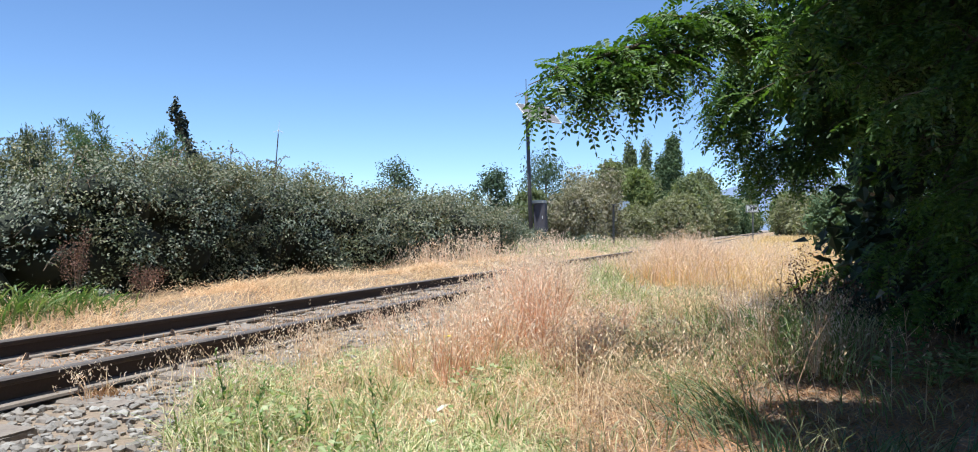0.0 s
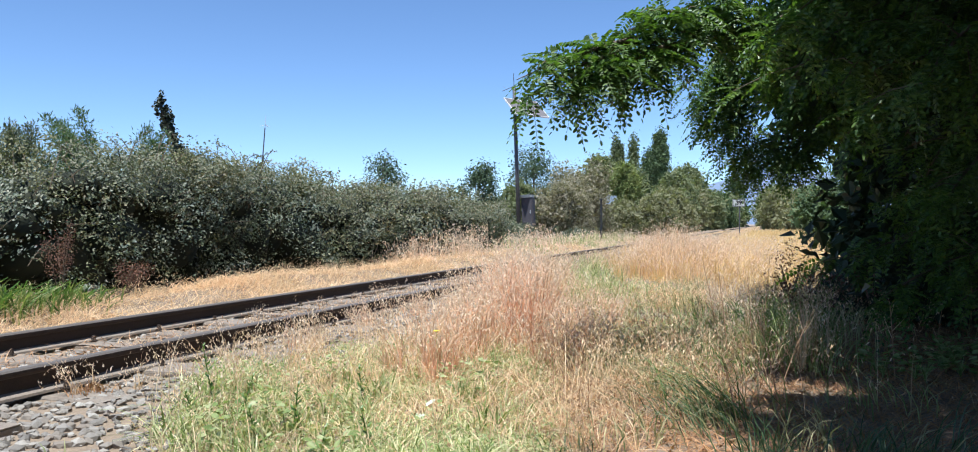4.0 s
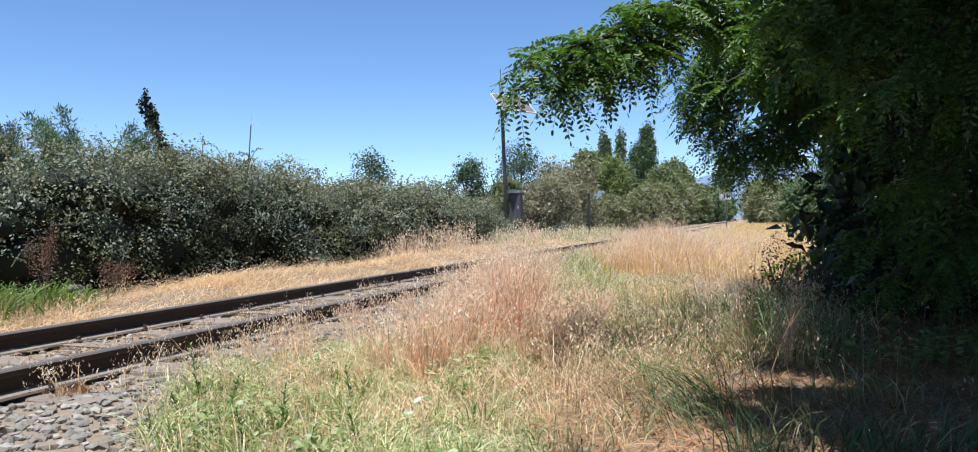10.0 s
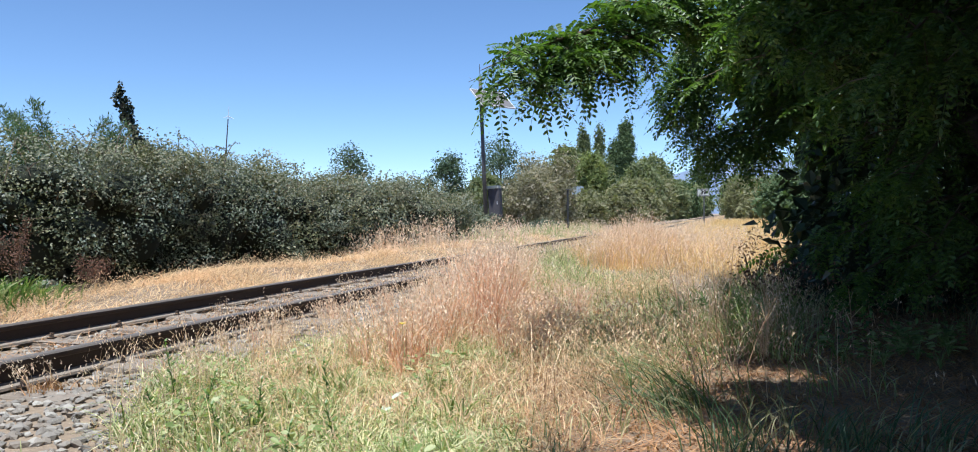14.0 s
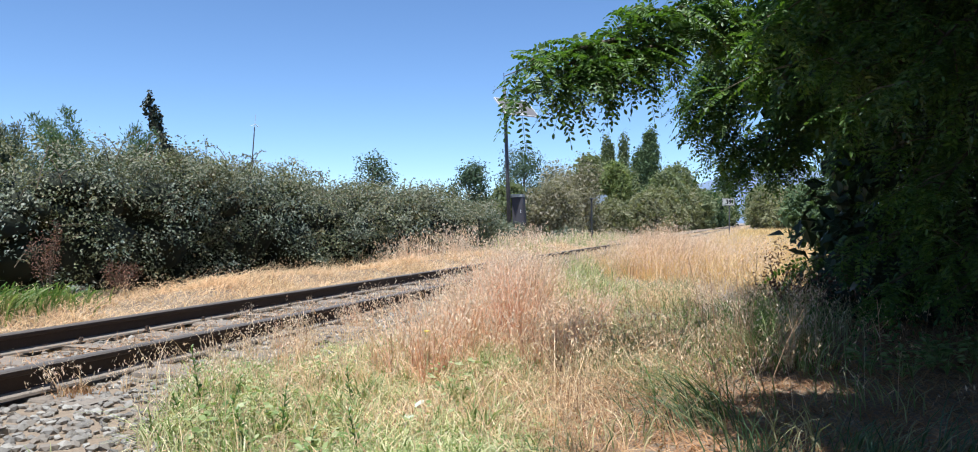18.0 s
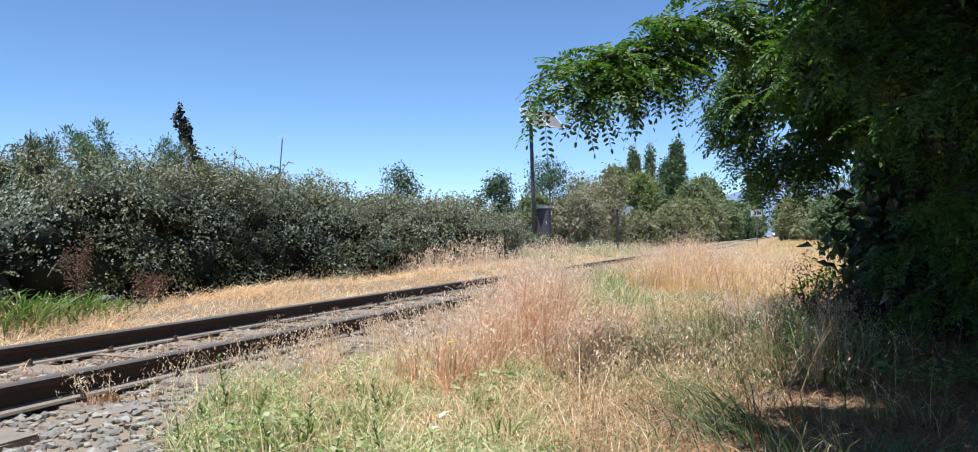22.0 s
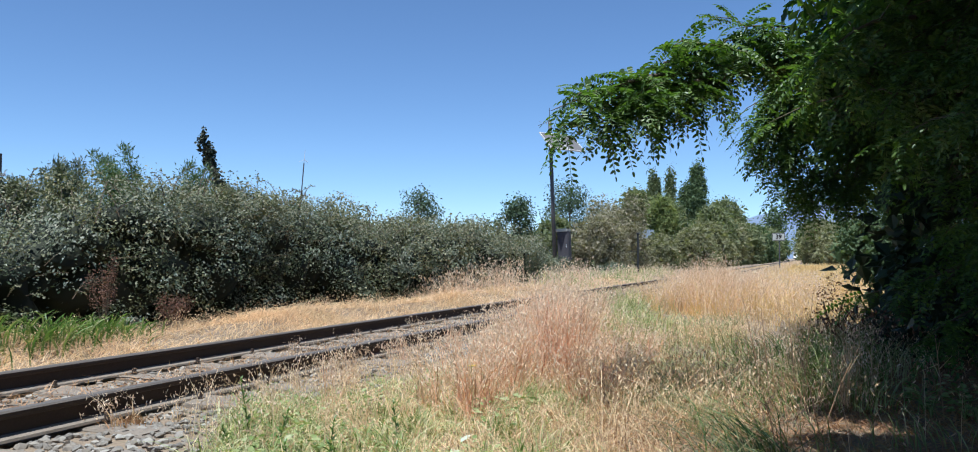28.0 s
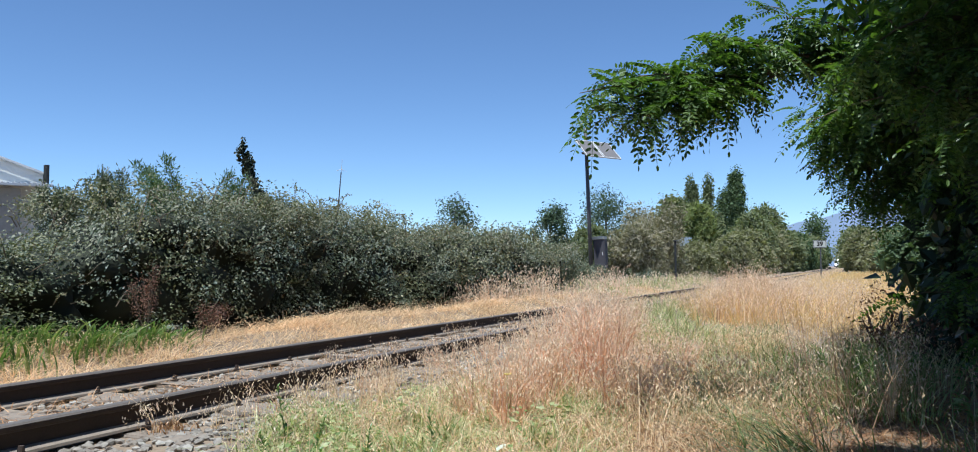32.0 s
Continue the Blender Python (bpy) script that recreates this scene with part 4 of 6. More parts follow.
def corrugated(w, length, pitch, amp, thick=0.02):
    n = int(w / pitch * 6)
    xs = np.linspace(-w / 2, w / 2, n)
    z = amp * np.sin(xs / pitch * 2 * np.pi)
    V = [(x, y, zz + dz) for dz in (0, -thick) for y in (-length / 2, length / 2) for x, zz in zip(xs, z)]
    F = []
    for k in range(n - 1):
        F += [(k, k + 1, n + k + 1, n + k), (2 * n + k, 3 * n + k, 3 * n + k + 1, 2 * n + k + 1), (k, 2 * n + k, 2 * n + k + 1, k + 1), (n + k, n + k + 1, 3 * n + k + 1, 3 * n + k)]
    return V, F


def house():
    """White gabled house beyond the hedge; local x runs along the gable, y to the back."""
    ob = thing("house", (-30.95, 19.1, -0.18), "white gabled house with a grey sheet lean-to roof", "house", rz=52.6)
    w, ln, eave, ridge = 7.0, 9.0, 4.6, 5.9
    bm = bmesh.new()
    pr = [(-w / 2, 0), (w / 2, 0), (w / 2, eave), (0, ridge), (-w / 2, eave)]
    fr = [bm.verts.new((x, 0, z)) for x, z in pr]
    bk = [bm.verts.new((x, ln, z)) for x, z in pr]
    bm.faces.new(fr)
    bm.faces.new(bk[::-1])
    for k in range(5):
        bm.faces.new((fr[k], bk[k], bk[(k + 1) % 5], fr[(k + 1) % 5]))
    part("wall", bm, M_WALL, ob, "cream painted gable wall")
    ang = math.degrees(math.atan2(ridge - eave, w / 2))
    for s in (-1, 1):
        V, F = corrugated(ln + 0.2, 3.8, 0.18, 0.03)
        put("roof", mesh_np("roof", V, F, M_ROOF), ob, "grey corrugated roof", pose(s * (w / 4 + 0.05), ln / 2, (eave + ridge) / 2 + 0.06, 0, s * ang, 0) @ pose(0, 0, 0, 0, 0, 90))
        part("fascia", box(3.85, 0.05, 0.09, (0, 0, 0), 0.01), M_ALU, ob, "pale fascia board", m=pose(s * (w / 4 + 0.05), -0.14, (eave + ridge) / 2 + 0.02, 0, s * ang, 0))
    V, F = corrugated(7.7, 1.5, 0.18, 0.03)
    put("porch_roof", mesh_np("porch_roof", V, F, M_ROOF), ob, "grey corrugated lean-to roof", pose(0, -0.75, 4.17, 6, 0, 0))
    part("gutter", box(7.7, 0.1, 0.1, (0, -1.52, 4.03), 0.02), M_ROOF, ob)
    part("porch_wall", box(6.4, 0.15, 3.95, (-0.4, -0.9, 1.98)), M_PORCH, ob, "porch wall with its roof's shade in the grey")
    part("porch_post", box(0.14, 0.14, 4.0, (w / 2 + 0.1, -1.4, 2.0), 0.01), M_WHITE, ob)
    for x in (-1.9, 1.3):
        wi = part("window", box(1.2, 0.1, 1.1, (x, -0.97, 1.9)), M_GLASS, ob, "dark window")
        part("frame", box(1.34, 0.06, 0.08, (x, -1.0, 2.5)), M_WHITE, wi)
        part("sill", box(1.34, 0.12, 0.07, (x, -1.02, 1.31)), M_WHITE, wi)
    part("flue_pipe", cyl(0.10, 0.10, 0.75, (w / 2 + 0.12, -0.45, 4.55)), M_BLACK, ob, "dark flue pipe")


house()


def shed():
    ob = thing("shed", (-12.0, 57.0, -0.05), "low shed with a bluish grey sheet roof", "shed", rz=14)
    part("wall", box(3.6, 3.2, 2.2, (0, 0, 1.1)), M_CABINET, ob)
    V, F = corrugated(4.0, 2.2, 0.2, 0.03)
    for s in (-1, 1):
        put("roof", mesh_np("roof", V, F, M_SHED), ob, "bluish grey corrugated roof", pose(0, s * 0.98, 2.5, -s * 20, 0, 0))
    d = part("door", box(0.9, 0.06, 1.9, (0.8, -1.62, 0.95)), M_SHED, ob)
    part("door_handle", box(0.03, 0.05, 0.12, (0.5, -1.66, 1.0)), M_ALU, d)


shed()
post = thing("signal_post", (-5.78, 29.7, -0.05), "short dark weathered post beside the track", "post")
part("shaft", box(0.07, 0.07, 1.75, (0, 0, 0.87), 0.01), M_BLACK, post)
part("cap", box(0.13, 0.13, 0.04, (0, 0, 1.76), 0.006), M_POLE, post)


def railcar():
    ob = thing("railcar", (-3.67, 430, 0), "small white railcar with lit headlights on the track", "train")
    t0 = RAIL_TOP
    part("body", box(2.5, 13.0, 2.1, (0, 6.5, t0 + 1.75), 0.15), M_WHITE, ob, "white upper body")
    part("skirt", box(2.46, 12.9, 0.7, (0, 6.5, t0 + 0.72), 0.06), M_CABINET, ob, "grey lower body")
    part("roof", box(2.3, 12.6, 0.35, (0, 6.5, t0 + 2.95), 0.14), M_ALU, ob)
    for x in (-0.62, 0.62):
        wi = part("windscreen", box(1.0, 0.05, 0.85, (x, -0.01, t0 + 2.15), 0.02), M_GLASS, ob, "dark windscreen")
        part("wiper", box(0.02, 0.02, 0.5, (x, -0.045, t0 + 2.05)), M_BLACK, wi)
    for side in (-1, 1):
        for k in range(7):
            part("side_window", box(0.04, 1.1, 0.75, (side * 1.245, 1.6 + 1.6 * k, t0 + 2.1), 0.015), M_GLASS, ob)
    for x in (-0.62, 0.62):
        part("headlight", cyl(0.17, 0.17, 0.06, (x, -0.03, t0 + 0.95), pose(0, 0, 0, 90, 0, 0)), M_LAMP, ob, "lit headlight")
    part("roof_light", cyl(0.22, 0.22, 0.06, (0, -0.03, t0 + 2.72), pose(0, 0, 0, 90, 0, 0)), M_LAMP, ob, "lit upper headlight")
    part("coupler", box(0.25, 0.4, 0.2, (0, -0.15, t0 + 0.55), 0.03), M_BLACK, ob)
    for y in (1.6, 3.2, 9.8, 11.4):
        for x in (RAIL_X[0] + 3.67, RAIL_X[1] + 3.67):
            part("wheel", cyl(0.35, 0.35, 0.1, (x, y, t0 + 0.35), pose(0, 0, 0, 0, 90, 0), 20), M_RAIL, ob)
    return ob


train = railcar()


# ---- locust tree over the lane ----
def compound_leaves(rng, P, D, length, pairs=7, leaf=0.036, coarse=False, fall=0.45):
    """Pinnate leaves: a stalk from each P along D that droops, with leaflets in pairs."""
    n = len(P)
    D = unit(D)
    Ls = length * rng.uniform(0.75, 1.25, n)
    S = unit(np.cross(D, np.array((0, 0, 1.0)) + rng.normal(0, 0.3, (n, 3))))
    N = unit(np.cross(S, D))
    BP, BD, BN, BL = [], [], [], []
    stalk_rows = []
    for k in range(pairs + 1):
        s = (k + 1.2) / (pairs + 1.2)
        c = P + D * (Ls * s)[:, None]
        c[:, 2] -= Ls * fall * s * s
        if k in (0, pairs // 2, pairs):
            stalk_rows.append(c.copy())
        dd = D.copy()
        dd[:, 2] -= 2 * fall * s
        dd = unit(dd)
        for sg in (-1, 1):
            if k == pairs and sg == 1:
                continue
            v = (S * sg * 1.0 + dd * 0.35) if k < pairs else dd
            v = v + rng.normal(0, 0.07, (n, 3))
            v[:, 2] -= 0.2
            BP.append(c + v * 0.004)
            BD.append(v)
            BN.append(N + rng.normal(0, 0.2, (n, 3)))
            BL.append(leaf * rng.uniform(0.75, 1.2, n) * (1 - 0.25 * abs(s - 0.5)))
    L = np.concatenate(BL)
    lv = (leaf_quads if coarse else oval_leaves)(np.concatenate(BP), np.concatenate(BD), np.concatenate(BN), L, L * 0.44)
    rows = [P] + stalk_rows
    w = S * 0.0012
    V = np.stack([q for r in rows for q in (r - w, r + w)], 1).reshape(-1, 3)
    i = np.arange(n)[:, None] * 8
    F = np.concatenate([i + np.array([[2 * k, 2 * k + 1, 2 * k + 3, 2 * k + 2]]) for k in range(3)])
    return join([lv, (V, F)])


def spray(rng, root, tip, sag, n, radius, length=0.19, pairs=9, leaf=0.037, twigs=6, coarse=False, up=0.0, fall=0.45):
    """One branch from root to tip with side twigs and leaves: its wood and its leaves, about root."""
    root, tip = np.array(root, float), np.array(tip, float)
    d = tip - root
    def at(s):
        p = d * s
        p[2] += sag * 4 * s * (1 - s)
        return p
    ln = np.linalg.norm(d)
    wood = [tube([at(s) for s in np.linspace(0, 1, 6)], [0.012 * ln + 0.004, 0.010 * ln + 0.003, 0.008 * ln + 0.003, 0.006 * ln + 0.002, 0.004 * ln + 0.002, 0.002], 5)]
    P, D = [], []
    axis = d / ln
    for k in range(twigs):
        s = 0.15 + 0.8 * (k + rng.random()) / twigs
        o = rng.normal(0, 1, 3)
        o[2] = o[2] * 0.6 - 0.2
        o = o / np.linalg.norm(o)
        q0 = at(s)
        q1 = q0 + (o + axis * 0.5) * radius * rng.uniform(0.5, 1.1)
        wood.append(tube([q0, (q0 + q1) / 2 + (0, 0, 0.02), q1], [0.005, 0.004, 0.0015], 4))
        m = int(n * 0.8 / twigs)
        u = rng.uniform(0.15, 1.0, m)
        P.append(q0 + (q1 - q0) * u[:, None] + rng.normal(0, 0.015, (m, 3)))
        D.append((o + axis * 0.6) * 0.5 + rng.normal(0, 0.75, (m, 3)))
    m = int(n * 0.2) + 6
    u = rng.uniform(0.3, 1.0, m)
    P.append(np.array([at(s) for s in u]))
    D.append(axis * 0.7 + rng.normal(0, 0.7, (m, 3)))
    P, D = np.concatenate(P), np.concatenate(D)
    D[:, 2] = D[:, 2] * 0.6 - 0.15 + up
    return join(wood), compound_leaves(rng, P, D, length, pairs, leaf, coarse, fall)


BRANCHES = []


def locust_tree():
    rng = np.random.default_rng(131)
    base = np.array((1.75, 6.35, -0.05))
    ob = thing("locust_tree", tuple(base), "overhanging locust tree with drooping feathery green branches", "tree")
    forks = [((0, 0, 0), (0.05, -0.1, 1.3), (0.3, -0.2, 2.2), (0.5, -0.6, 3.1)), ((0.05, -0.1, 1.2), (0.3, 0.2, 2.4), (0.2, 0.5, 3.6), (0.0, 0.4, 4.6)),
             ((0.05, -0.1, 1.0), (-0.3, 0.2, 1.8), (-0.6, 0.3, 2.3), (-1.0, 0.2, 2.75))]
    wood = [tube(f, [0.13, 0.11, 0.07, 0.04] if i == 0 else [0.09, 0.07, 0.05, 0.03], 9) for i, f in enumerate(forks)]
    put("trunk", mesh_np("trunk", *join(wood), M_BARK, True), ob)
    def add(root, tip, sag, n, radius, **kw):
        r = np.array(root)
        w, lv = spray(rng, r, tip, sag, n, radius, **kw)
        br = put("branch", mesh_np("branch", *w, M_TWIG, True), ob, m=pose(*(r - base)))
        put("leaves", mesh_np("leaves", *lv, M_ROBINIA), br)
        BRANCHES.append((br, r - base, np.array(tip) - r))
    # the arching limb
    add((-0.67, 4.42, 1.79), (-1.19, 3.88, 1.50), 0.02, 28, 0.05, up=0.1, fall=0.36)
    add((-0.70, 4.41, 1.76), (-1.16, 3.95, 1.42), 0.02, 30, 0.06, up=0.1, fall=0.36)
    add((-0.67, 4.47, 1.77), (-1.08, 4.02, 1.58), 0.02, 22, 0.05, up=0.1, fall=0.36)
    add((-0.55, 4.57, 1.80), (-0.98, 4.11, 1.64), 0.02, 24, 0.06, up=0.1, fall=0.36)
    add((-0.54, 4.47, 1.74), (-1.07, 3.97, 1.38), 0.02, 34, 0.07, up=0.1, fall=0.36)
    add((-0.54, 4.47, 1.74), (-0.98, 4.06, 1.40), 0.02, 34, 0.08, up=0.1, fall=0.36)
    add((-0.48, 4.59, 1.78), (-0.87, 4.25, 1.50), 0.02, 34, 0.08, up=0.1, fall=0.36)
    add((-0.48, 4.59, 1.80), (-0.81, 4.27, 1.68), 0.02, 28, 0.07, up=0.1, fall=0.36)
    add((-0.39, 4.72, 1.85), (-0.71, 4.41, 1.83), 0.02, 30, 0.08, up=0.1, fall=0.36)
    add((-0.42, 4.61, 1.78), (-0.72, 4.41, 1.54), 0.02, 34, 0.08, up=0.1, fall=0.36)
    add((-0.33, 4.85, 1.86), (-0.60, 4.55, 1.62), 0.02, 36, 0.08, up=0.1, fall=0.36)
    add((-0.33, 4.75, 1.94), (-0.63, 4.44, 1.93), 0.02, 40, 0.10, up=0.1, fall=0.36)
    add((-0.30, 4.96, 1.92), (-0.54, 4.68, 1.73), 0.00, 28, 0.07, up=0.1, fall=0.36)
    add((-0.20, 5.00, 1.99), (-0.54, 4.67, 1.84), 0.03, 46, 0.12, up=0.1, fall=0.36)
    add((-0.10, 5.14, 2.00), (-0.38, 4.83, 1.91), 0.03, 46, 0.12, up=0.1, fall=0.36)
    add((-0.02, 5.16, 2.13), (-0.40, 4.83, 2.09), 0.03, 60, 0.16, up=0.1, fall=0.36)
    add((0.05, 5.29, 2.00), (-0.28, 5.08, 1.90), 0.03, 50, 0.14, up=0.1, fall=0.36)
    add((0.16, 5.33, 2.08), (-0.19, 5.11, 1.85), 0.03, 56, 0.18, up=0.1, fall=0.36)
    add((-0.71, 4.30, 1.71), (-0.92, 4.08, 1.53), 0.02, 26, 0.08, up=0.1, fall=0.36)
    add((-0.63, 4.43, 1.73), (-0.79, 4.28, 1.59), 0.02, 28, 0.08, up=0.1, fall=0.36)
    # the hanging curtain
    add((-0.12, 6.29, 2.11), (-0.48, 6.17, 1.87), 0.06, 50, 0.13)
    add((-0.12, 6.39, 1.99), (-0.47, 6.17, 1.63), 0.06, 50, 0.13)
    add((-0.17, 6.48, 1.92), (-0.44, 6.28, 1.50), 0.05, 50, 0.12)
    add((-0.19, 6.58, 1.79), (-0.34, 6.42, 1.32), 0.04, 50, 0.12)
    add((-0.19, 6.57, 1.74), (-0.26, 6.55, 1.22), 0.04, 50, 0.12)
    add((-0.18, 6.68, 1.48), (-0.15, 6.69, 1.17), 0.02, 40, 0.11)
    add((0.13, 6.68, 1.47), (-0.01, 6.63, 1.20), 0.03, 44, 0.12)
    add((0.19, 6.70, 1.47), (0.13, 6.57, 1.17), 0.03, 44, 0.12)
    add((0.25, 6.61, 1.53), (0.20, 6.59, 1.19), 0.03, 44, 0.12)
    add((0.36, 6.44, 1.96), (0.04, 6.44, 1.96), 0.05, 60, 0.17)
    add((-0.25, 6.35, 2.09), (-0.34, 6.21, 1.79), 0.04, 50, 0.14)
    add((-0.21, 6.47, 1.96), (-0.30, 6.33, 1.57), 0.04, 50, 0.13)
    add((0.20, 6.71, 2.12), (-0.10, 6.61, 1.98), 0.05, 56, 0.14)
    add((0.37, 6.55, 1.75), (0.19, 6.59, 1.53), 0.04, 56, 0.14)
    add((0.41, 6.45, 1.64), (0.27, 6.51, 1.31), 0.04, 56, 0.14)
    add((0.18, 6.90, 1.46), (-0.09, 6.82, 1.41), 0.02, 36, 0.09)
    add((0.10, 6.36, 2.24), (-0.25, 6.24, 2.06), 0.05, 60, 0.18)
    add((0.50, 6.49, 1.96), (0.27, 6.41, 1.69), 0.05, 60, 0.18)
    # the near boughs and low skirts
    add((0.52, 4.57, 2.0), (0.02, 4.1, 1.68), 0.08, 72, 0.28)
    add((0.67, 4.83, 1.92), (0.11, 4.44, 1.52), 0.08, 72, 0.26)
    add((0.82, 4.67, 1.93), (0.32, 4.09, 1.42), 0.08, 72, 0.28)
    add((1.04, 5.15, 1.83), (0.48, 4.56, 1.32), 0.08, 72, 0.28)
    add((1.08, 4.54, 1.81), (0.61, 3.86, 1.34), 0.08, 72, 0.28)
    add((1.25, 4.8, 1.73), (0.81, 4.03, 1.24), 0.08, 72, 0.28)
    add((1.12, 5.6, 1.72), (0.75, 5.48, 1.23), 0.08, 72, 0.3)
    add((1.08, 5.38, 1.35), (0.79, 5.08, 0.91), 0.08, 64, 0.3)
    add((1.37, 5.26, 1.33), (0.8, 4.45, 0.86), 0.08, 64, 0.3)
    add((1.39, 5.9, 1.16), (0.72, 5.26, 0.62), 0.06, 64, 0.3)
    add((1.5, 5.3, 1.04), (0.95, 4.5, 0.58), 0.06, 64, 0.3)
    add((1.6, 6.17, 0.88), (0.45, 5.39, 0.5), 0.1, 64, 0.3)
    add((1.55, 5.74, 0.68), (0.62, 5.02, 0.38), 0.06, 60, 0.28)
    add((1.77, 5.6, 0.68), (0.95, 4.81, 0.37), 0.06, 60, 0.28)
    add((1.87, 6.47, 1.79), (1.25, 6.27, 1.24), 0.06, 64, 0.34)
    add((1.53, 7.2, 1.79), (0.84, 6.77, 1.05), 0.06, 64, 0.34)
    add((1.77, 7.48, 1.36), (1.05, 7.05, 0.71), 0.06, 64, 0.34)
    add((1.82, 7.71, 0.96), (0.98, 7.24, 0.36), 0.06, 64, 0.34)
    add((2.33, 8.08, 1.07), (1.51, 7.61, 0.44), 0.06, 64, 0.36)
    add((2.45, 7.7, 1.56), (1.71, 7.26, 0.9), 0.06, 64, 0.36)
    add((1.67, 7.24, 2.04), (1.02, 6.83, 1.43), 0.06, 64, 0.34)
    add((1.01, 4.73, 2.32), (0.67, 4.41, 1.88), 0.06, 64, 0.3)
    add((1.32, 5.03, 2.25), (0.88, 4.69, 1.8), 0.06, 64, 0.3)
    add((1.34, 4.62, 2.05), (1.02, 4.31, 1.64), 0.06, 64, 0.3)
    add((1.06, 5.58, 2.53), (0.74, 5.38, 1.97), 0.06, 64, 0.32)
    add((1.71, 6.0, 2.28), (1.2, 5.62, 1.84), 0.06, 64, 0.34)
    add((0.67, 4.83, 2.29), (0.39, 4.53, 1.87), 0.06, 64, 0.3)
    add((1.72, 5.37, 2.39), (1.31, 5.03, 1.91), 0.06, 64, 0.34)
    # the body of the crown, above the view: drooping sprays set by where their shade falls on the ground, thinner along
    # its edge
    kinds = []
    for k in range(10):
        a = rng.uniform(0, 2 * math.pi)
        o = np.array((math.cos(a) * 0.7, math.sin(a) * 0.7, rng.uniform(-0.4, 0.1)))
        w, lv = spray(rng, (0, 0, 0), o, 0.12, 60, 0.5, length=0.30, pairs=4, leaf=0.118, coarse=True)
        kinds.append((mesh_np("branch", *w, M_TWIG, True), mesh_np("leaves", *lv, M_ROBINIA), o * 0.5))
    spots = []
    for xg in np.arange(-1.0, 6.2, 0.42):
        for yg in np.arange(-3.6, 12.0, 0.42):
            inside = xg - np.interp(yg, (-4, 2.5, 3.15, 3.8, 4.9, 5.6, 6.2, 7.2, 8.5, 11.0), (-0.5, -0.35, -0.18, -0.15, 0.1, 0.2, 0.15, -0.35, 0.1, 1.0))
            if inside < 0.35 or (xg < (1.0 if yg < 3.9 else 0.45) and 3.1 < yg < 6.5 and rng.random() < (0.32 if yg < 3.9 else 0.36)):
                continue
            z = rng.uniform(2.5, 4.2)
            spots.append((xg + rng.uniform(-0.2, 0.2), yg - 0.32 * z + rng.uniform(-0.2, 0.2), z))
    # sprays added over the middle of the crown to keep the sun off the near boughs
    spots += [(rng.uniform(0.45, 2.8), rng.uniform(3.5, 6.5), rng.uniform(2.3, 3.4)) for k in range(80)]
    # skirts added out of view on the side away from the track to block light, and the dark inside of the crown behind
    # the near boughs
    spots += [(rng.uniform(2.1, 5.0), rng.uniform(-4.5, 3.6), rng.uniform(1.0, 2.6)) for k in range(110)]
    spots += [(*spot(rng.uniform(5.8, 8.2), rng.uniform(0.47, 0.72))[:2], rng.uniform(1.5, 3.0)) for k in range(70)]
    spots += [(*spot(rng.uniform(6.0, 7.6), rng.uniform(0.385, 0.5))[:2], rng.uniform(1.85, 2.9)) for k in range(34)]
    for k, (x, y, z) in enumerate(spots):
        me_w, me_l, mid = kinds[k % 10]
        turn = pose(*(np.array((x, y, z)) - base), 0, 0, rng.uniform(0, 360))
        br = put("branch", me_w, ob, m=turn @ Matrix.Translation(-Vector(mid)))
        put("leaves", me_l, br)
    # crown filling that blocks light; the crown's shade is put into its leaf colour
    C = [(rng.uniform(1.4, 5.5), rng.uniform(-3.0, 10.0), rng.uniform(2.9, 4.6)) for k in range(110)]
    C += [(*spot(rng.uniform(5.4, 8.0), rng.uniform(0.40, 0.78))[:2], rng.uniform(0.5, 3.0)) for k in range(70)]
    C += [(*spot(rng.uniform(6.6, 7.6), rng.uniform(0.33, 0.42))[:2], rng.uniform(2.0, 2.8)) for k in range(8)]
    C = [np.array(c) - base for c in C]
    put("inner_foliage", mesh_np("inner_foliage", *blob_leaves(rng, C, [(0.8, 0.8, 0.45)] * 110 + [(0.32, 0.32, 0.34)] * (len(C) - 110), 34000, 0.13, shell=0.9, up=0.8), M_SHADE_LEAF), ob)
    return ob


locust_tree()
SWAYERS = []


# ---- grass ----
def stuff(name, V, F, mat, label, category="grass"):
    return tagged(put(name, mesh_np(name, V, F, mat)), label, category, kind="stuff")


def leans(rng, n, amount, wind=(0.0, 0.0)):
    return np.column_stack([rng.normal(wind[0], amount, n), rng.normal(wind[1], amount, n), np.zeros(n)])


def clustered(rng, B, fine=3.0, seed=0, cut=-0.2):
    return B[smooth_noise(B[:, 0] * fine, B[:, 1] * fine, seed) > cut + rng.normal(0, 0.25, len(B))]


def off_track(B, right=-2.75, left=-4.65):
    return B[(B[:, 0] > right) | (B[:, 0] < left)]


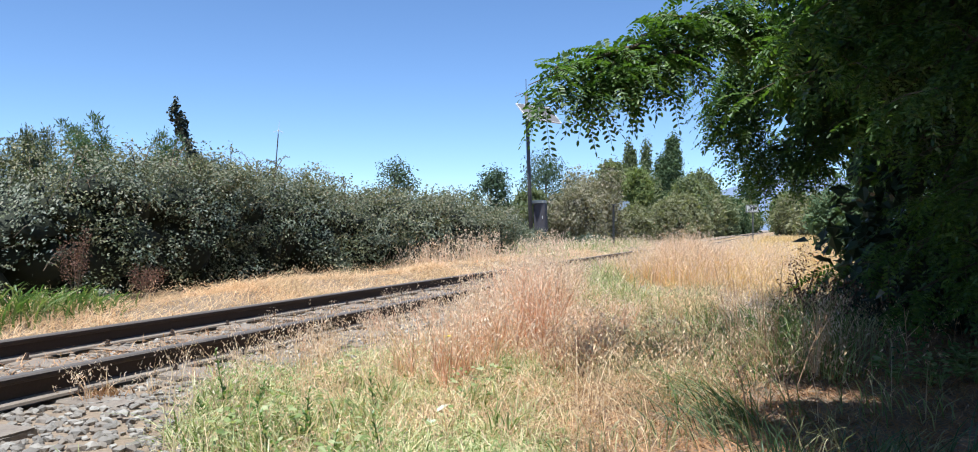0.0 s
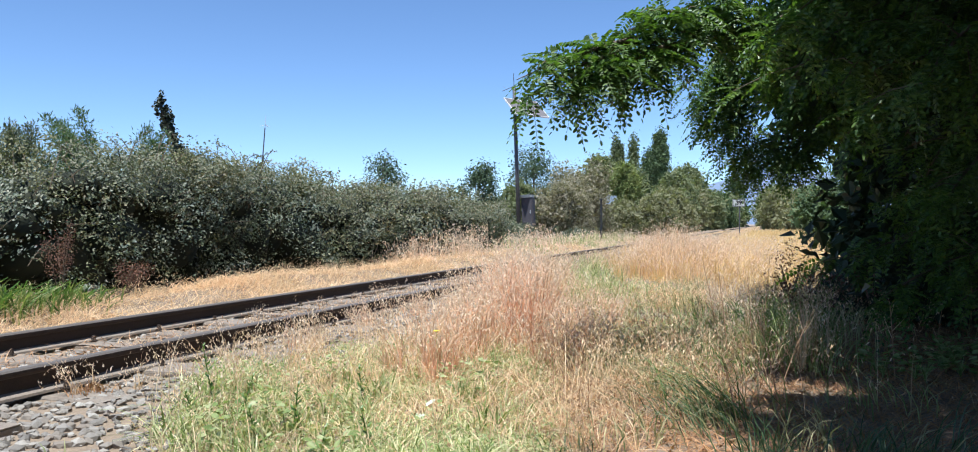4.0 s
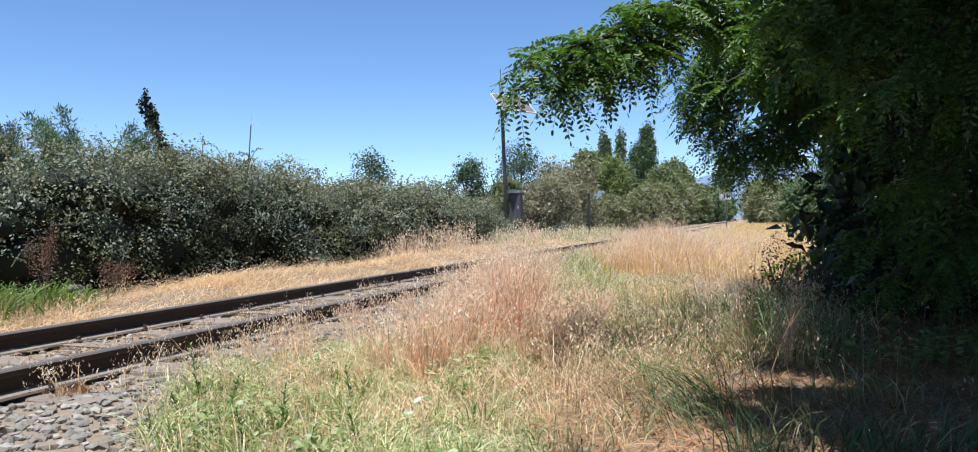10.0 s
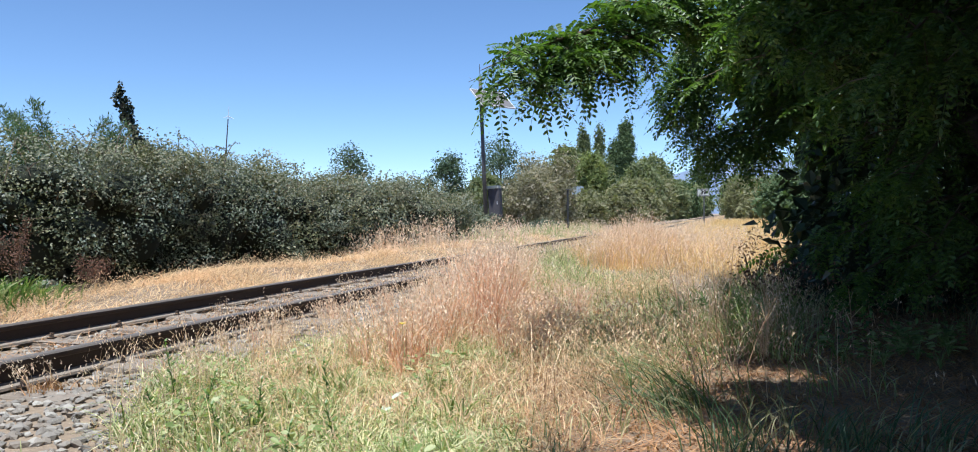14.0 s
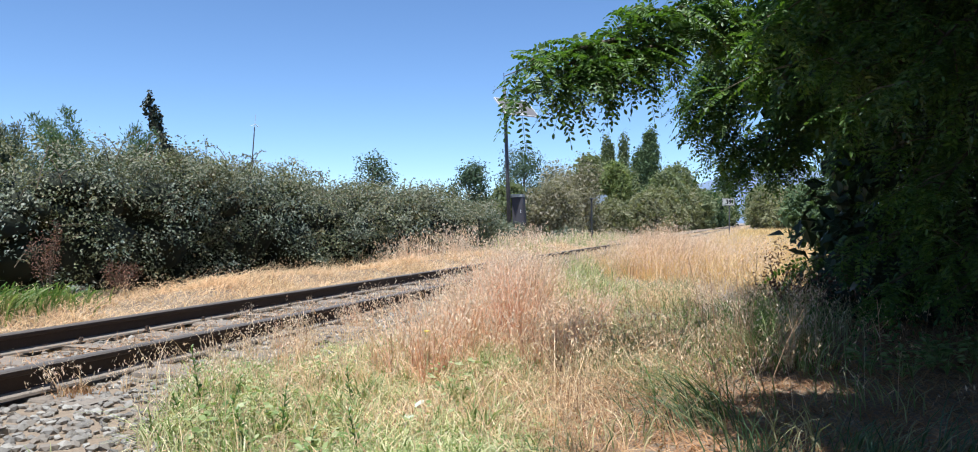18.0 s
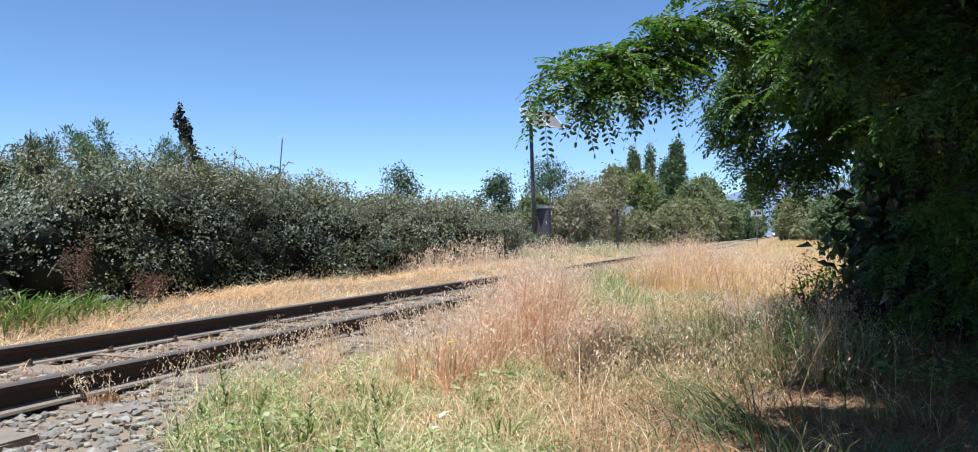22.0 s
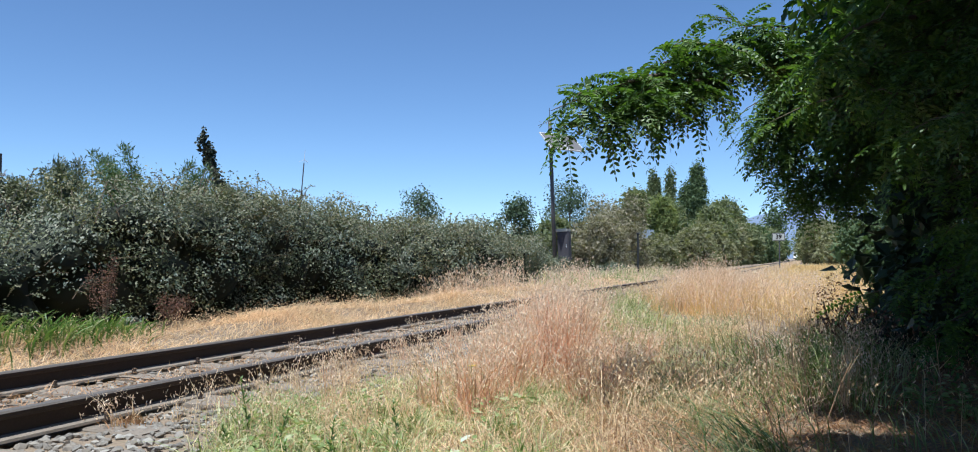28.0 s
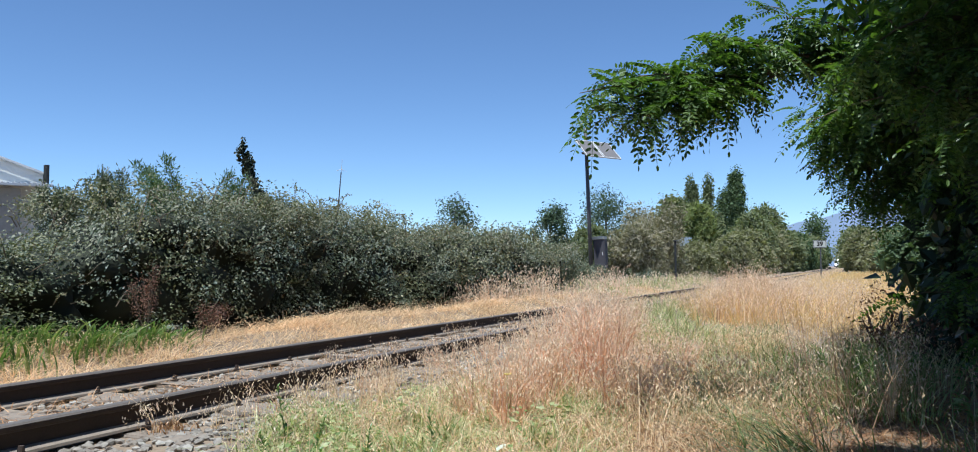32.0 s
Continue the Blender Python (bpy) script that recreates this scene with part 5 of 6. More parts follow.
def build_grass():
    rng = np.random.default_rng(201)
    # short fresh grass on the near bank, tangled
    B = fan(rng, 46000, 1.7, 5.2, -0.52, 0.06)
    edge = np.clip(-1.9 - 0.6 * (B[:, 1] - 2.0), -2.75, -1.65) + 0.15 * smooth_noise(B[:, 1] * 2, B[:, 0], 5)
    dens = np.clip((B[:, 0] - edge) * 5, 0.0, 1) * np.clip(0.55 + 0.95 * smooth_noise(B[:, 0] * 3.4, B[:, 1] * 3.4, 6), 0.3, 1)
    B = B[rng.random(len(B)) < dens]
    n = len(B)
    tall = np.clip(1 + 1.5 * smooth_noise(B[:, 0] * 3.6, B[:, 1] * 3.6, 7), 0.25, 2.4)
    stuff("fresh_grass", *blades(rng, B, rng.uniform(0.02, 0.12, n) * tall, rng.uniform(0.003, 0.008, n), leans(rng, n, 0.10), 1.3), M_GREEN, "short tangled green grass mixed with dry blades")
    # small weed leaves among the blades
    P = B[rng.random(n) < 0.22] + np.array((0, 0, 0.02))
    P[:, 2] += rng.uniform(0.0, 0.09, len(P)) * np.clip(1 + smooth_noise(P[:, 0] * 3.6, P[:, 1] * 3.6, 7), 0.2, 2)
    N = rng.normal(0, 0.5, P.shape) + np.array((0, 0, 0.8))
    L = rng.uniform(0.008, 0.022, len(P))
    stuff("weed_leaves", *leaf_quads(P, np.cross(N, rng.normal(0, 1, P.shape)), N, L, L * 0.45), M_WEED, "small pale green weed leaves in the short grass", "weeds")
    # dry blades and thatch among it
    B = off_track(fan(rng, 15000, 1.7, 5.6, -0.48, 0.16), -2.35)
    B = B[rng.random(len(B)) < np.clip(0.5 + 0.7 * smooth_noise(B[:, 0] * 1.7, B[:, 1] * 1.7, 16), 0.1, 1)]
    n = len(B)
    stuff("dry_grass", *blades(rng, B, rng.uniform(0.02, 0.15, n), rng.uniform(0.0025, 0.005, n), leans(rng, n, 0.11), 0.9), M_STRAW, "thin tangled straw-coloured grass blades")
    B = off_track(fan(rng, 900, 1.9, 5.2, -0.45, 0.14), -2.75)
    n = len(B)
    H, ln = rng.uniform(0.12, 0.32, n), leans(rng, n, 0.10)
    stuff("thin_stalks", *join([blades(rng, B, H, 0.0028, ln), seed_heads(rng, B, H, ln, 9, 0.014, 0.6, 0.03)]), M_STRAW, "single thin dry stalks with small seeds", "stalks")
    # the bank goes on behind and beside the lane
    B = np.column_stack([rng.uniform(-2.4, 7, 12000), rng.uniform(-10, 2.0, 12000), np.zeros(12000)])
    B = B[smooth_noise(B[:, 0], B[:, 1], 19) > -0.2 + rng.normal(0, 0.3, len(B))]
    B = B[np.hypot(B[:, 0], B[:, 1]) > 0.9]
    B[:, 2] = ground_z(B[:, 0], B[:, 1])
    n = len(B)
    stuff("bank_grass", *blades(rng, B, rng.uniform(0.03, 0.16, n), rng.uniform(0.004, 0.009, n), leans(rng, n, 0.09), 0.9), M_GREYGREEN, "half-dry short grass on the near bank")
    # litter on the shaded ground
    B = fan(rng, 34000, 1.5, 7.0, 0.02, 0.75)
    n = len(B)
    stuff("leaf_litter", *blades(rng, B, rng.uniform(0.005, 0.05, n), rng.uniform(0.003, 0.010, n), leans(rng, n, 0.10), 0.4, 2), M_LITTER, "flattened brown dead grass and litter", "litter")
    # greyish tall grass between the lane and the tree, in patches
    B = fan(rng, 20000, 2.9, 8.0, 0.08, 0.64)
    q = B[:, :2] @ RIGHT / (B[:, :2] @ FWD)
    d = B[:, :2] @ FWD
    open_floor = np.where((d < 4.2) & (q > 0.27), 0.12, 1.0) * np.where((q > 0.35) & (d > 4.2), 0.35, 1.0) * np.where((q < 0.17) & (d < 4.2), 0.2, 1.0)
    dens = open_floor * np.clip(0.12 + 1.1 * smooth_noise(B[:, 0] * 2.0, B[:, 1] * 2.0, 8), 0, 1) * np.clip((d - 2.9) * 1.5, 0.1, 1)
    B = B[rng.random(len(B)) < dens]
    n = len(B)
    stuff("tall_grass", *blades(rng, B, rng.uniform(0.06, 0.34, n), rng.uniform(0.003, 0.007, n), leans(rng, n, 0.22, (-0.04, 0)), 1.3, 4), M_GREYGREEN, "tall greyish green grass with dry stems")
    B = clustered(rng, fan(rng, 3800, 3.4, 8.5, 0.06, 0.60), 2.0, 9, 0.25)
    B = B[(B[:, :2] @ RIGHT < 0.32 * (B[:, :2] @ FWD)) | (B[:, :2] @ FWD < 3.4) | (rng.random(len(B)) < 0.25)]
    n = len(B)
    H, ln = rng.uniform(0.15, 0.45, n), leans(rng, n, 0.2)
    V, F = join([blades(rng, B, H, 0.003, ln, 0.9), seed_heads(rng, B, H, ln, 14, 0.022)])
    stuff("wild_oats", V, F, M_STRAW, "dry wild oat stems with hanging seed heads")
    # low yellow-green grass beside the rail further on
    B = off_track(clustered(rng, fan(rng, 5000, 6.6, 12, 0.08, 0.24), 1.1, 10, 0.1), -2.7)
    n = len(B)
    stuff("meadow_grass", *blades(rng, B, rng.uniform(0.06, 0.2, n) * (1 + np.clip((B[:, 0] + 1.6) * 0.9, 0, 0.8)), rng.uniform(0.005, 0.010, n), leans(rng, n, 0.12), 0.7), M_GREYGREEN, "half-dry yellowish green meadow grass")
    # golden field
    B = np.concatenate([fan(rng, 26000, 9.0, 30, 0.06, 0.62), fan(rng, 16000, 30, 75, 0.12, 0.60)])
    B = off_track(B, -2.2)
    B = B[(B[:, 0] > -1.9) & (B[:, 1] > 11.3 - 1.25 * (B[:, 0] + 1.0) + 1.3 * smooth_noise(B[:, 1] * 1.5, B[:, 0] * 1.5, 14) + 0.4 * rng.normal(0, 1, len(B)))]
    n = len(B)
    H = rng.uniform(0.22, 0.52, n) * (1 + 0.35 * smooth_noise(B[:, 0] * 0.8, B[:, 1] * 0.8, 11))
    ln = leans(rng, n, 0.12)
    w = 0.004 + 0.0005 * B[:, 1]
    far = B[:, 1] < 24
    stuff("golden_field", *blades(rng, B, H, w, ln), M_GOLD, "tall golden dry grass field")
    stuff("field_seed_heads", *seed_heads(rng, B[far], H[far], ln[far], 2, 0.026), M_SEED, "pale seed heads over the golden field")
    # the tall stand beside the track, up to eye height, and the lower strip that goes on from it
    B = np.column_stack([rng.uniform(-2.5, 0.2, 15000), rng.uniform(10.2, 26, 15000), np.zeros(15000)])
    B = np.concatenate([B, np.column_stack([rng.uniform(-2.6, -1.2, 13000), 24 + 146 * rng.uniform(0, 1, 13000) ** 1.5, np.zeros(13000)])])
    crest = np.exp(-((B[:, 0] + 1.5) / 0.62) ** 2 - ((B[:, 1] - 12.8) / 3.4) ** 2)
    B = B[(rng.random(len(B)) < 0.35 + crest) & (B[:, 0] > -2.45 + 0.2 * smooth_noise(B[:, 1], B[:, 0], 12)) & (B[:, 1] > 11.0 - 1.25 * (B[:, 0] + 1.0) + 1.3 * smooth_noise(B[:, 1] * 1.5, B[:, 0] * 1.5, 14) + 0.3 * rng.normal(0, 1, len(B)))]
    B[:, 2] = ground_z(B[:, 0], B[:, 1])
    n = len(B)
    crest = np.exp(-((B[:, 0] + 1.5) / 0.62) ** 2 - ((B[:, 1] - 12.8) / 3.4) ** 2)
    rim = np.clip((B[:, 1] - 10.6 + 1.25 * (B[:, 0] + 1.0)) / 1.6, 0.25, 1) * np.clip((B[:, 0] + 2.6) / 0.6, 0.4, 1)
    H = rng.uniform(0.7, 1.12, n) * (0.44 + 0.74 * crest + 0.12 * smooth_noise(B[:, 0] * 1.6, B[:, 1] * 1.2, 13)) * (0.45 + 0.55 * rim) * (1 + 0.25 * (B[:, 1] > 24))
    ln = leans(rng, n, 0.15, (0.05, 0))
    V, F = blades(rng, B, H, 0.003 + 0.0003 * B[:, 1], ln, 0.8)
    stuff("standing_grass", V, F, M_STRAW, "tall blond dry grass stand beside the track")
    stuff("standing_seed_heads", *seed_heads(rng, B, H, ln, 3, 0.03, 0.5, 0.06), M_SEED, "pale drooping seed heads of the tall grass")
    # the strip on the track's right shoulder
    B = fan(rng, 3000, 8, 20, -0.10, 0.30)
    B = B[(B[:, 0] > -2.85 - 0.2 * (B[:, 1] > 9)) & (B[:, 0] < -1.3)]
    n = len(B)
    stuff("shoulder_grass", *blades(rng, B, rng.uniform(0.05, 0.15, n) * (1 + 2.2 * (B[:, 1] > 24)), rng.uniform(0.005, 0.010, n), leans(rng, n, 0.10), 0.6), M_GOLD, "dry grass on the shoulder of the track")
    # straw on the far bank
    B = np.column_stack([rng.normal(-5.45, 0.52, 52000), 0.5 + 24 * rng.uniform(0, 1, 52000) ** 1.3, np.zeros(52000)])
    B = B[(B[:, 0] < -4.5) & (B[:, 0] > -6.6)]
    B[:, 2] = ground_z(B[:, 0], B[:, 1])
    B = B[rng.random(len(B)) < np.clip(0.55 + 0.7 * smooth_noise(B[:, 0] * 2.2, B[:, 1] * 1.6, 17), 0.32, 1)]
    n = len(B)
    ln = leans(rng, n, 0.14, (0.03, 0))
    ln[:, 1] *= 1.8
    stuff("bank_straw", *blades(rng, B, rng.uniform(0.01, 0.15, n) * (1 + 0.4 * smooth_noise(B[:, 0] * 2.2, B[:, 1] * 1.6, 17)), rng.uniform(0.004, 0.010, n), ln, 0.9), M_STRAW, "matted golden straw on the far bank", "straw")
    B = np.column_stack([rng.normal(-6.0, 0.2, 2400), rng.uniform(2, 30, 2400), np.zeros(2400)])
    B[:, 2] = ground_z(B[:, 0], B[:, 1])
    n = len(B)
    H, ln = rng.uniform(0.08, 0.3, n), leans(rng, n, 0.34, (0.14, 0))
    V, F = join([blades(rng, B, H, 0.006, ln, 1.6, 5), seed_heads(rng, B, H, ln, 5, 0.02, 0.6)])
    stuff("bent_stalks", V, F, M_STRAW, "bent dry stalks along the hedge foot", "stalks")
    B = np.column_stack([rng.normal(-6.05, 0.12, 260), rng.uniform(6.5, 20, 260), np.zeros(260)])
    B[:, 2] = ground_z(B[:, 0], B[:, 1])
    ln = np.column_stack([rng.uniform(0.1, 0.35, 260), rng.normal(0, 0.35, 260), np.zeros(260)])
    stuff("curled_stalks", *blades(rng, B, rng.uniform(0.12, 0.34, 260), 0.012, ln, 2.6, 7), M_STRAW, "long dry stalks curling over the edge of the bank", "stalks")
    B = np.column_stack([rng.normal(-3.67, 0.3, 5200), 1.5 + 24 * rng.uniform(0, 1, 5200) ** 1.4, np.full(5200, 0.03)])
    B = clustered(rng, B[np.abs(B[:, 0] + 3.67) < 0.46], 2.5, 23, -0.1)
    n = len(B)
    stuff("track_straw", *blades(rng, B, rng.uniform(0.01, 0.07, n), rng.uniform(0.003, 0.007, n), leans(rng, n, 0.11), 0.7), M_LITTER, "dead straw and litter between the rails", "straw")
    B = np.column_stack([rng.uniform(-4.12, -3.22, 4200), rng.uniform(9, 90, 4200), np.full(4200, 0.03)])
    n = len(B)
    stuff("track_grass", *blades(rng, B, rng.uniform(0.03, 0.09, n) * (1 + np.clip((B[:, 1] - 12) / 6, 0, 1.2)), 0.006 + 0.0003 * B[:, 1], leans(rng, n, 0.08), 0.7), M_STRAW, "dry grass growing between the rails", "grass")
    # weeds at the hedge's far end and round the pole
    B = clustered(rng, np.column_stack([rng.normal(-6.1, 0.35, 2000), rng.uniform(13.0, 22.0, 2000), np.zeros(2000)]), 0.9, 33, 0.1)
    B[:, 2] = ground_z(B[:, 0], B[:, 1])
    B = B[B[:, 0] < -4.8]
    n = len(B)
    H, ln = rng.uniform(0.2, 0.95, n) * np.clip((B[:, 1] - 9) / 6, 0.4, 1.0), leans(rng, n, 0.14)
    V, F = join([blades(rng, B, H, 0.008, ln), seed_heads(rng, B, H, ln, 7, 0.06, 0.3, 0.09)])
    stuff("dry_weeds", V, F, M_SEED, "pale dry weeds at the hedge foot", "weeds")
    # rank growth between the far rail and the shrubs behind the pole
    B = clustered(rng, np.column_stack([rng.uniform(-7.4, -4.9, 5200), rng.uniform(19, 36, 5200), np.zeros(5200)]), 0.8, 34, -0.1)
    B[:, 2] = ground_z(B[:, 0], B[:, 1])
    n = len(B)
    H, ln = rng.uniform(0.12, 0.7, n) * np.clip((-4.6 - B[:, 0]) / 1.2, 0.35, 1.0), leans(rng, n, 0.14)
    stuff("rank_grass", *blades(rng, B, H, 0.016, ln, 1.0), M_GREEN, "half-green rank grass below the shrubs", "grass")
    k = rng.random(n) < 0.4
    stuff("rank_seed_heads", *seed_heads(rng, B[k], H[k], ln[k], 7, 0.075, 0.4, 0.09), M_SEED, "pale dry seed heads below the shrubs", "weeds")


build_grass()


def oat_clump(base, radius, n, height, seed, mat, label, per=10, sway=2.0, width=0.006, size=0.021, name="wild_oat_clump", group="wild oat clumps"):
    """A clump of wild oats that rocks about its foot."""
    rng = np.random.default_rng(seed)
    x, y, z = base
    hub = rng.normal(0, radius * 0.5, (max(3, n // 9), 2))
    B = np.column_stack([hub[rng.integers(0, len(hub), n)] + rng.normal(0, 0.016, (n, 2)), np.zeros(n)])
    B[:, 2] = ground_z(B[:, 0] + x, B[:, 1] + y) - z
    H = rng.uniform(0.4, 1.1, n) * height
    ln = leans(rng, n, 0.14 * height) + B * np.array((0.4, 0.4, 0))
    ob = thing(name, base, label, "grass clump", group)
    put("stems", mesh_np("stems", *blades(rng, B, H, width, ln, 0.9, 4), mat), ob)
    put("seed_heads", mesh_np("seed_heads", *seed_heads(rng, B, H, ln, per, size), M_SEED), ob)
    put("leaves", mesh_np("leaves", *blades(rng, B, H * rng.uniform(0.2, 0.6, n), 0.005, leans(rng, n, 0.14 * height), 0.8), mat), ob)
    SWAYERS.append((ob, base, sway, seed))


rng1 = np.random.default_rng(301)
for k in range(34):
    d = 4.3 + 4.6 * (k / 34) + rng1.uniform(-0.2, 0.2)
    q = rng1.uniform(-0.12, 0.085 if d < 5.4 else 0.03) - 0.004 * (d - 4.3)
    p = spot(d, q)
    lim = -1.85 - 0.1 * (d - 4.3)
    if p[0] < lim:
        p = (lim + rng1.uniform(0, 0.3), p[1], float(ground_z(lim, p[1])))
    red = (q > 0.0 and k % 3 < 2) or (q < -0.06 and k % 3 == 0)
    h = rng1.uniform(0.30, 0.46) if q > 0.05 else rng1.uniform(0.68, 0.86) if -0.05 < q else rng1.uniform(0.45, 0.6)
    oat_clump(p, 0.22, 120, h, 310 + k, M_PINK if red else M_STRAW, "reddish dry wild oats by the track" if red else "blond dry wild oats with hanging seeds by the track")
for k in range(12):
    p = spot(11.5 + 0.8 * k + rng1.uniform(-0.3, 0.3), rng1.uniform(0.15, 0.34))
    oat_clump(p, 0.7, 130, rng1.uniform(0.62, 0.8), 360 + k, M_GOLD, "golden dry wild oats in the field", 9, 1.6, 0.006, 0.028)
for k in range(8):
    p = spot(12.0 + 0.5 * k, rng1.uniform(0.15, 0.22))
    oat_clump(p, 0.6, 160, rng1.uniform(0.68, 0.8), 380 + k, M_GOLD, "golden dry wild oats in the field", 10, 1.6, 0.007, 0.03)
for k in range(10):
    p = spot(5.2 + 0.28 * k + rng1.uniform(-0.2, 0.2), rng1.uniform(0.04, 0.125))
    oat_clump(p, 0.24, 90, rng1.uniform(0.32, 0.46), 740 + k, M_PINK if k % 3 else M_STRAW, "low reddish dry wild oats beside the lane" if k % 3 else "low blond dry wild oats beside the lane")
for k in range(4):
    p = spot(rng1.uniform(4.3, 5.8), rng1.uniform(0.27, 0.42))
    oat_clump(p, 0.2, 34, rng1.uniform(0.45, 0.66), 760 + k, M_STRAW, "thin dry wild oats standing in the green grass", 9, 2.0, 0.004, 0.021)
# single tufts against the rails
for k, (x, y, h, n, mt) in enumerate(((-2.92, 3.05, 0.26, 16, M_STRAW), (-2.75, 4.6, 0.32, 22, M_STRAW), (-2.66, 5.4, 0.30, 20, M_PINK), (-2.55, 4.0, 0.24, 16, M_STRAW), (-3.65, 5.2, 0.22, 12, M_STRAW), (-2.7, 6.4, 0.34, 26, M_PINK), (-2.6, 7.4, 0.40, 30, M_STRAW), (-3.6, 3.9, 0.16, 8, M_STRAW), (-2.35, 3.5, 0.3, 14, M_STRAW), (-2.2, 2.75, 0.24, 10, M_STRAW), (-2.3, 3.15, 0.28, 14, M_STRAW), (-2.45, 3.7, 0.3, 14, M_PINK), (-2.5, 4.3, 0.28, 14, M_STRAW), (-2.15, 3.3, 0.26, 12, M_STRAW), (-3.6, 6.4, 0.2, 12, M_STRAW), (-3.7, 7.6, 0.22, 14, M_STRAW), (-2.74, 8.6, 0.36, 30, M_STRAW), (-2.7, 9.4, 0.36, 30, M_PINK), (-2.72, 10.2, 0.38, 34, M_STRAW), (-2.7, 11.0, 0.38, 34, M_STRAW), (-3.6, 13.4, 0.15, 50, M_STRAW), (-3.7, 14.8, 0.15, 50, M_PINK), (-3.5, 12.2, 0.16, 50, M_PINK), (-2.75, 12.0, 0.4, 34, M_PINK), (-2.72, 13.0, 0.4, 34, M_STRAW))):
    oat_clump((x, y, float(ground_z(x, y))), 0.16, int(n * 1.4), h * 1.1, 400 + k, mt, "sparse dry oat tuft beside the rail", 12, 3.0, 0.003, 0.019, "oat_tuft", "oat tufts by the rails")
for k in range(12):
    x, y = -2.9 + rng1.uniform(0, 0.5), 3.6 + 0.32 * k + rng1.uniform(-0.15, 0.15)
    oat_clump((x, y, float(ground_z(x, y))), 0.14, 18, rng1.uniform(0.22, 0.34), 850 + k, M_PINK if k % 3 == 0 else M_STRAW, "sparse dry oat tuft beside the rail", 10, 3.0, 0.003, 0.019, "oat_tuft", "oat tufts by the rails")


def blade_tuft(base, n, height, width, lean, seed, mat, label, sway=1.5, name="grass_tuft", spread=0.1, droop=0.7):
    rng = np.random.default_rng(seed)
    B = np.column_stack([rng.normal(0, spread, n), rng.normal(0, spread, n), np.zeros(n)])
    B[:, 2] = ground_z(B[:, 0] + base[0], B[:, 1] + base[1]) - base[2]
    ob = thing(name, base, label, "grass tuft", "broad-bladed grass tufts")
    put("blades", mesh_np("blades", *blades(rng, B, rng.uniform(0.5, 1.0, n) * height, width, leans(rng, n, 0.28 * height, (lean[0], lean[1])), droop, 4), mat), ob)
    SWAYERS.append((ob, base, sway, seed))


for k, (d, q, n, h, lx) in enumerate(((3.35, 0.25, 44, 0.42, -0.42), (3.45, 0.27, 36, 0.46, -0.32), (3.2, 0.235, 30, 0.36, -0.34), (2.6, 0.08, 45, 0.20, 0.0), (2.4, 0.38, 26, 0.26, -0.03), (2.35, 0.48, 26, 0.28, 0.05), (2.5, 0.56, 30, 0.24, 0.03), (3.6, 0.45, 40, 0.30, -0.12), (4.5, 0.33, 60, 0.44, -0.14), (4.9, 0.28, 60, 0.42, -0.12), (4.3, 0.27, 50, 0.36, -0.2), (4.7, 0.36, 60, 0.5, -0.1), (5.2, 0.33, 70, 0.5, 0.06), (5.4, 0.27, 60, 0.42, -0.1), (4.4, 0.39, 50, 0.42, 0.1), (3.1, 0.15, 30, 0.2, 0.05), (3.0, 0.11, 36, 0.24, -0.02))):
    blade_tuft(spot(d, q), n, h, 0.0055, (lx, 0.0), 430 + k, M_BLUEGRASS if k in (0, 2, 3, 4) else M_REED if k in (1, 10, 12) else M_WEED if 7 <= k < 15 else M_GREYGREEN, "green broad-bladed grass tuft in half shade", droop=1.4)
# lush growth at the hedge foot
for k in range(13):
    x, y = -5.8 + rng1.uniform(-0.35, 0.3), 2.6 + 0.27 * k + rng1.uniform(-0.1, 0.1)
    if k > 9:
        x -= 0.15
    blade_tuft((x, y, float(ground_z(x, y))), 54, rng1.uniform(0.34, 0.6) - 0.02 * max(0, k - 7), 0.021, (0.14, 0), 450 + k, M_REED, "lush green reed-like grass at the hedge foot", 1.2, "reed_tuft", 0.14, 1.3)

for k in range(9):
    x, y = -5.3 + rng1.uniform(-0.25, 0.2) - 0.05 * k, 3.3 + 0.26 * k + rng1.uniform(-0.1, 0.1)
    blade_tuft((x, y, float(ground_z(x, y))), 26, rng1.uniform(0.22, 0.42), 0.018, (0.12, -0.03), 540 + k, M_REED, "lush green reed-like grass at the hedge foot", 1.2, "reed_tuft", 0.14, 1.2)
# clumps in the near grass and at the edge of the shade
for k in range(44):
    p = spot(rng1.uniform(1.95, 4.2), rng1.uniform(-0.36, 0.02))
    if p[0] > -1.75 - 0.35 * (p[1] - 2.2):
        blade_tuft(p, 34, rng1.uniform(0.13, 0.26), 0.0075, (rng1.uniform(-0.05, 0.05), 0.0), 580 + k, M_GREEN if k % 4 else M_STRAW, "fresh green grass clump on the near bank" if k % 4 else "dry pale grass clump on the near bank", 1.2, "grass_tuft", 0.05, 1.1)
for k in range(16):
    p = spot(rng1.uniform(2.1, 2.9), rng1.uniform(0.30, 0.58))
    blade_tuft(p, 22, rng1.uniform(0.2, 0.36), 0.0055, (rng1.uniform(-0.10, 0.14), 0.0), 630 + k, M_BLUEGRASS if k % 4 else M_GREYGREEN, "green broad-bladed grass tuft in half shade", 1.2, "grass_tuft", 0.06, 0.9)
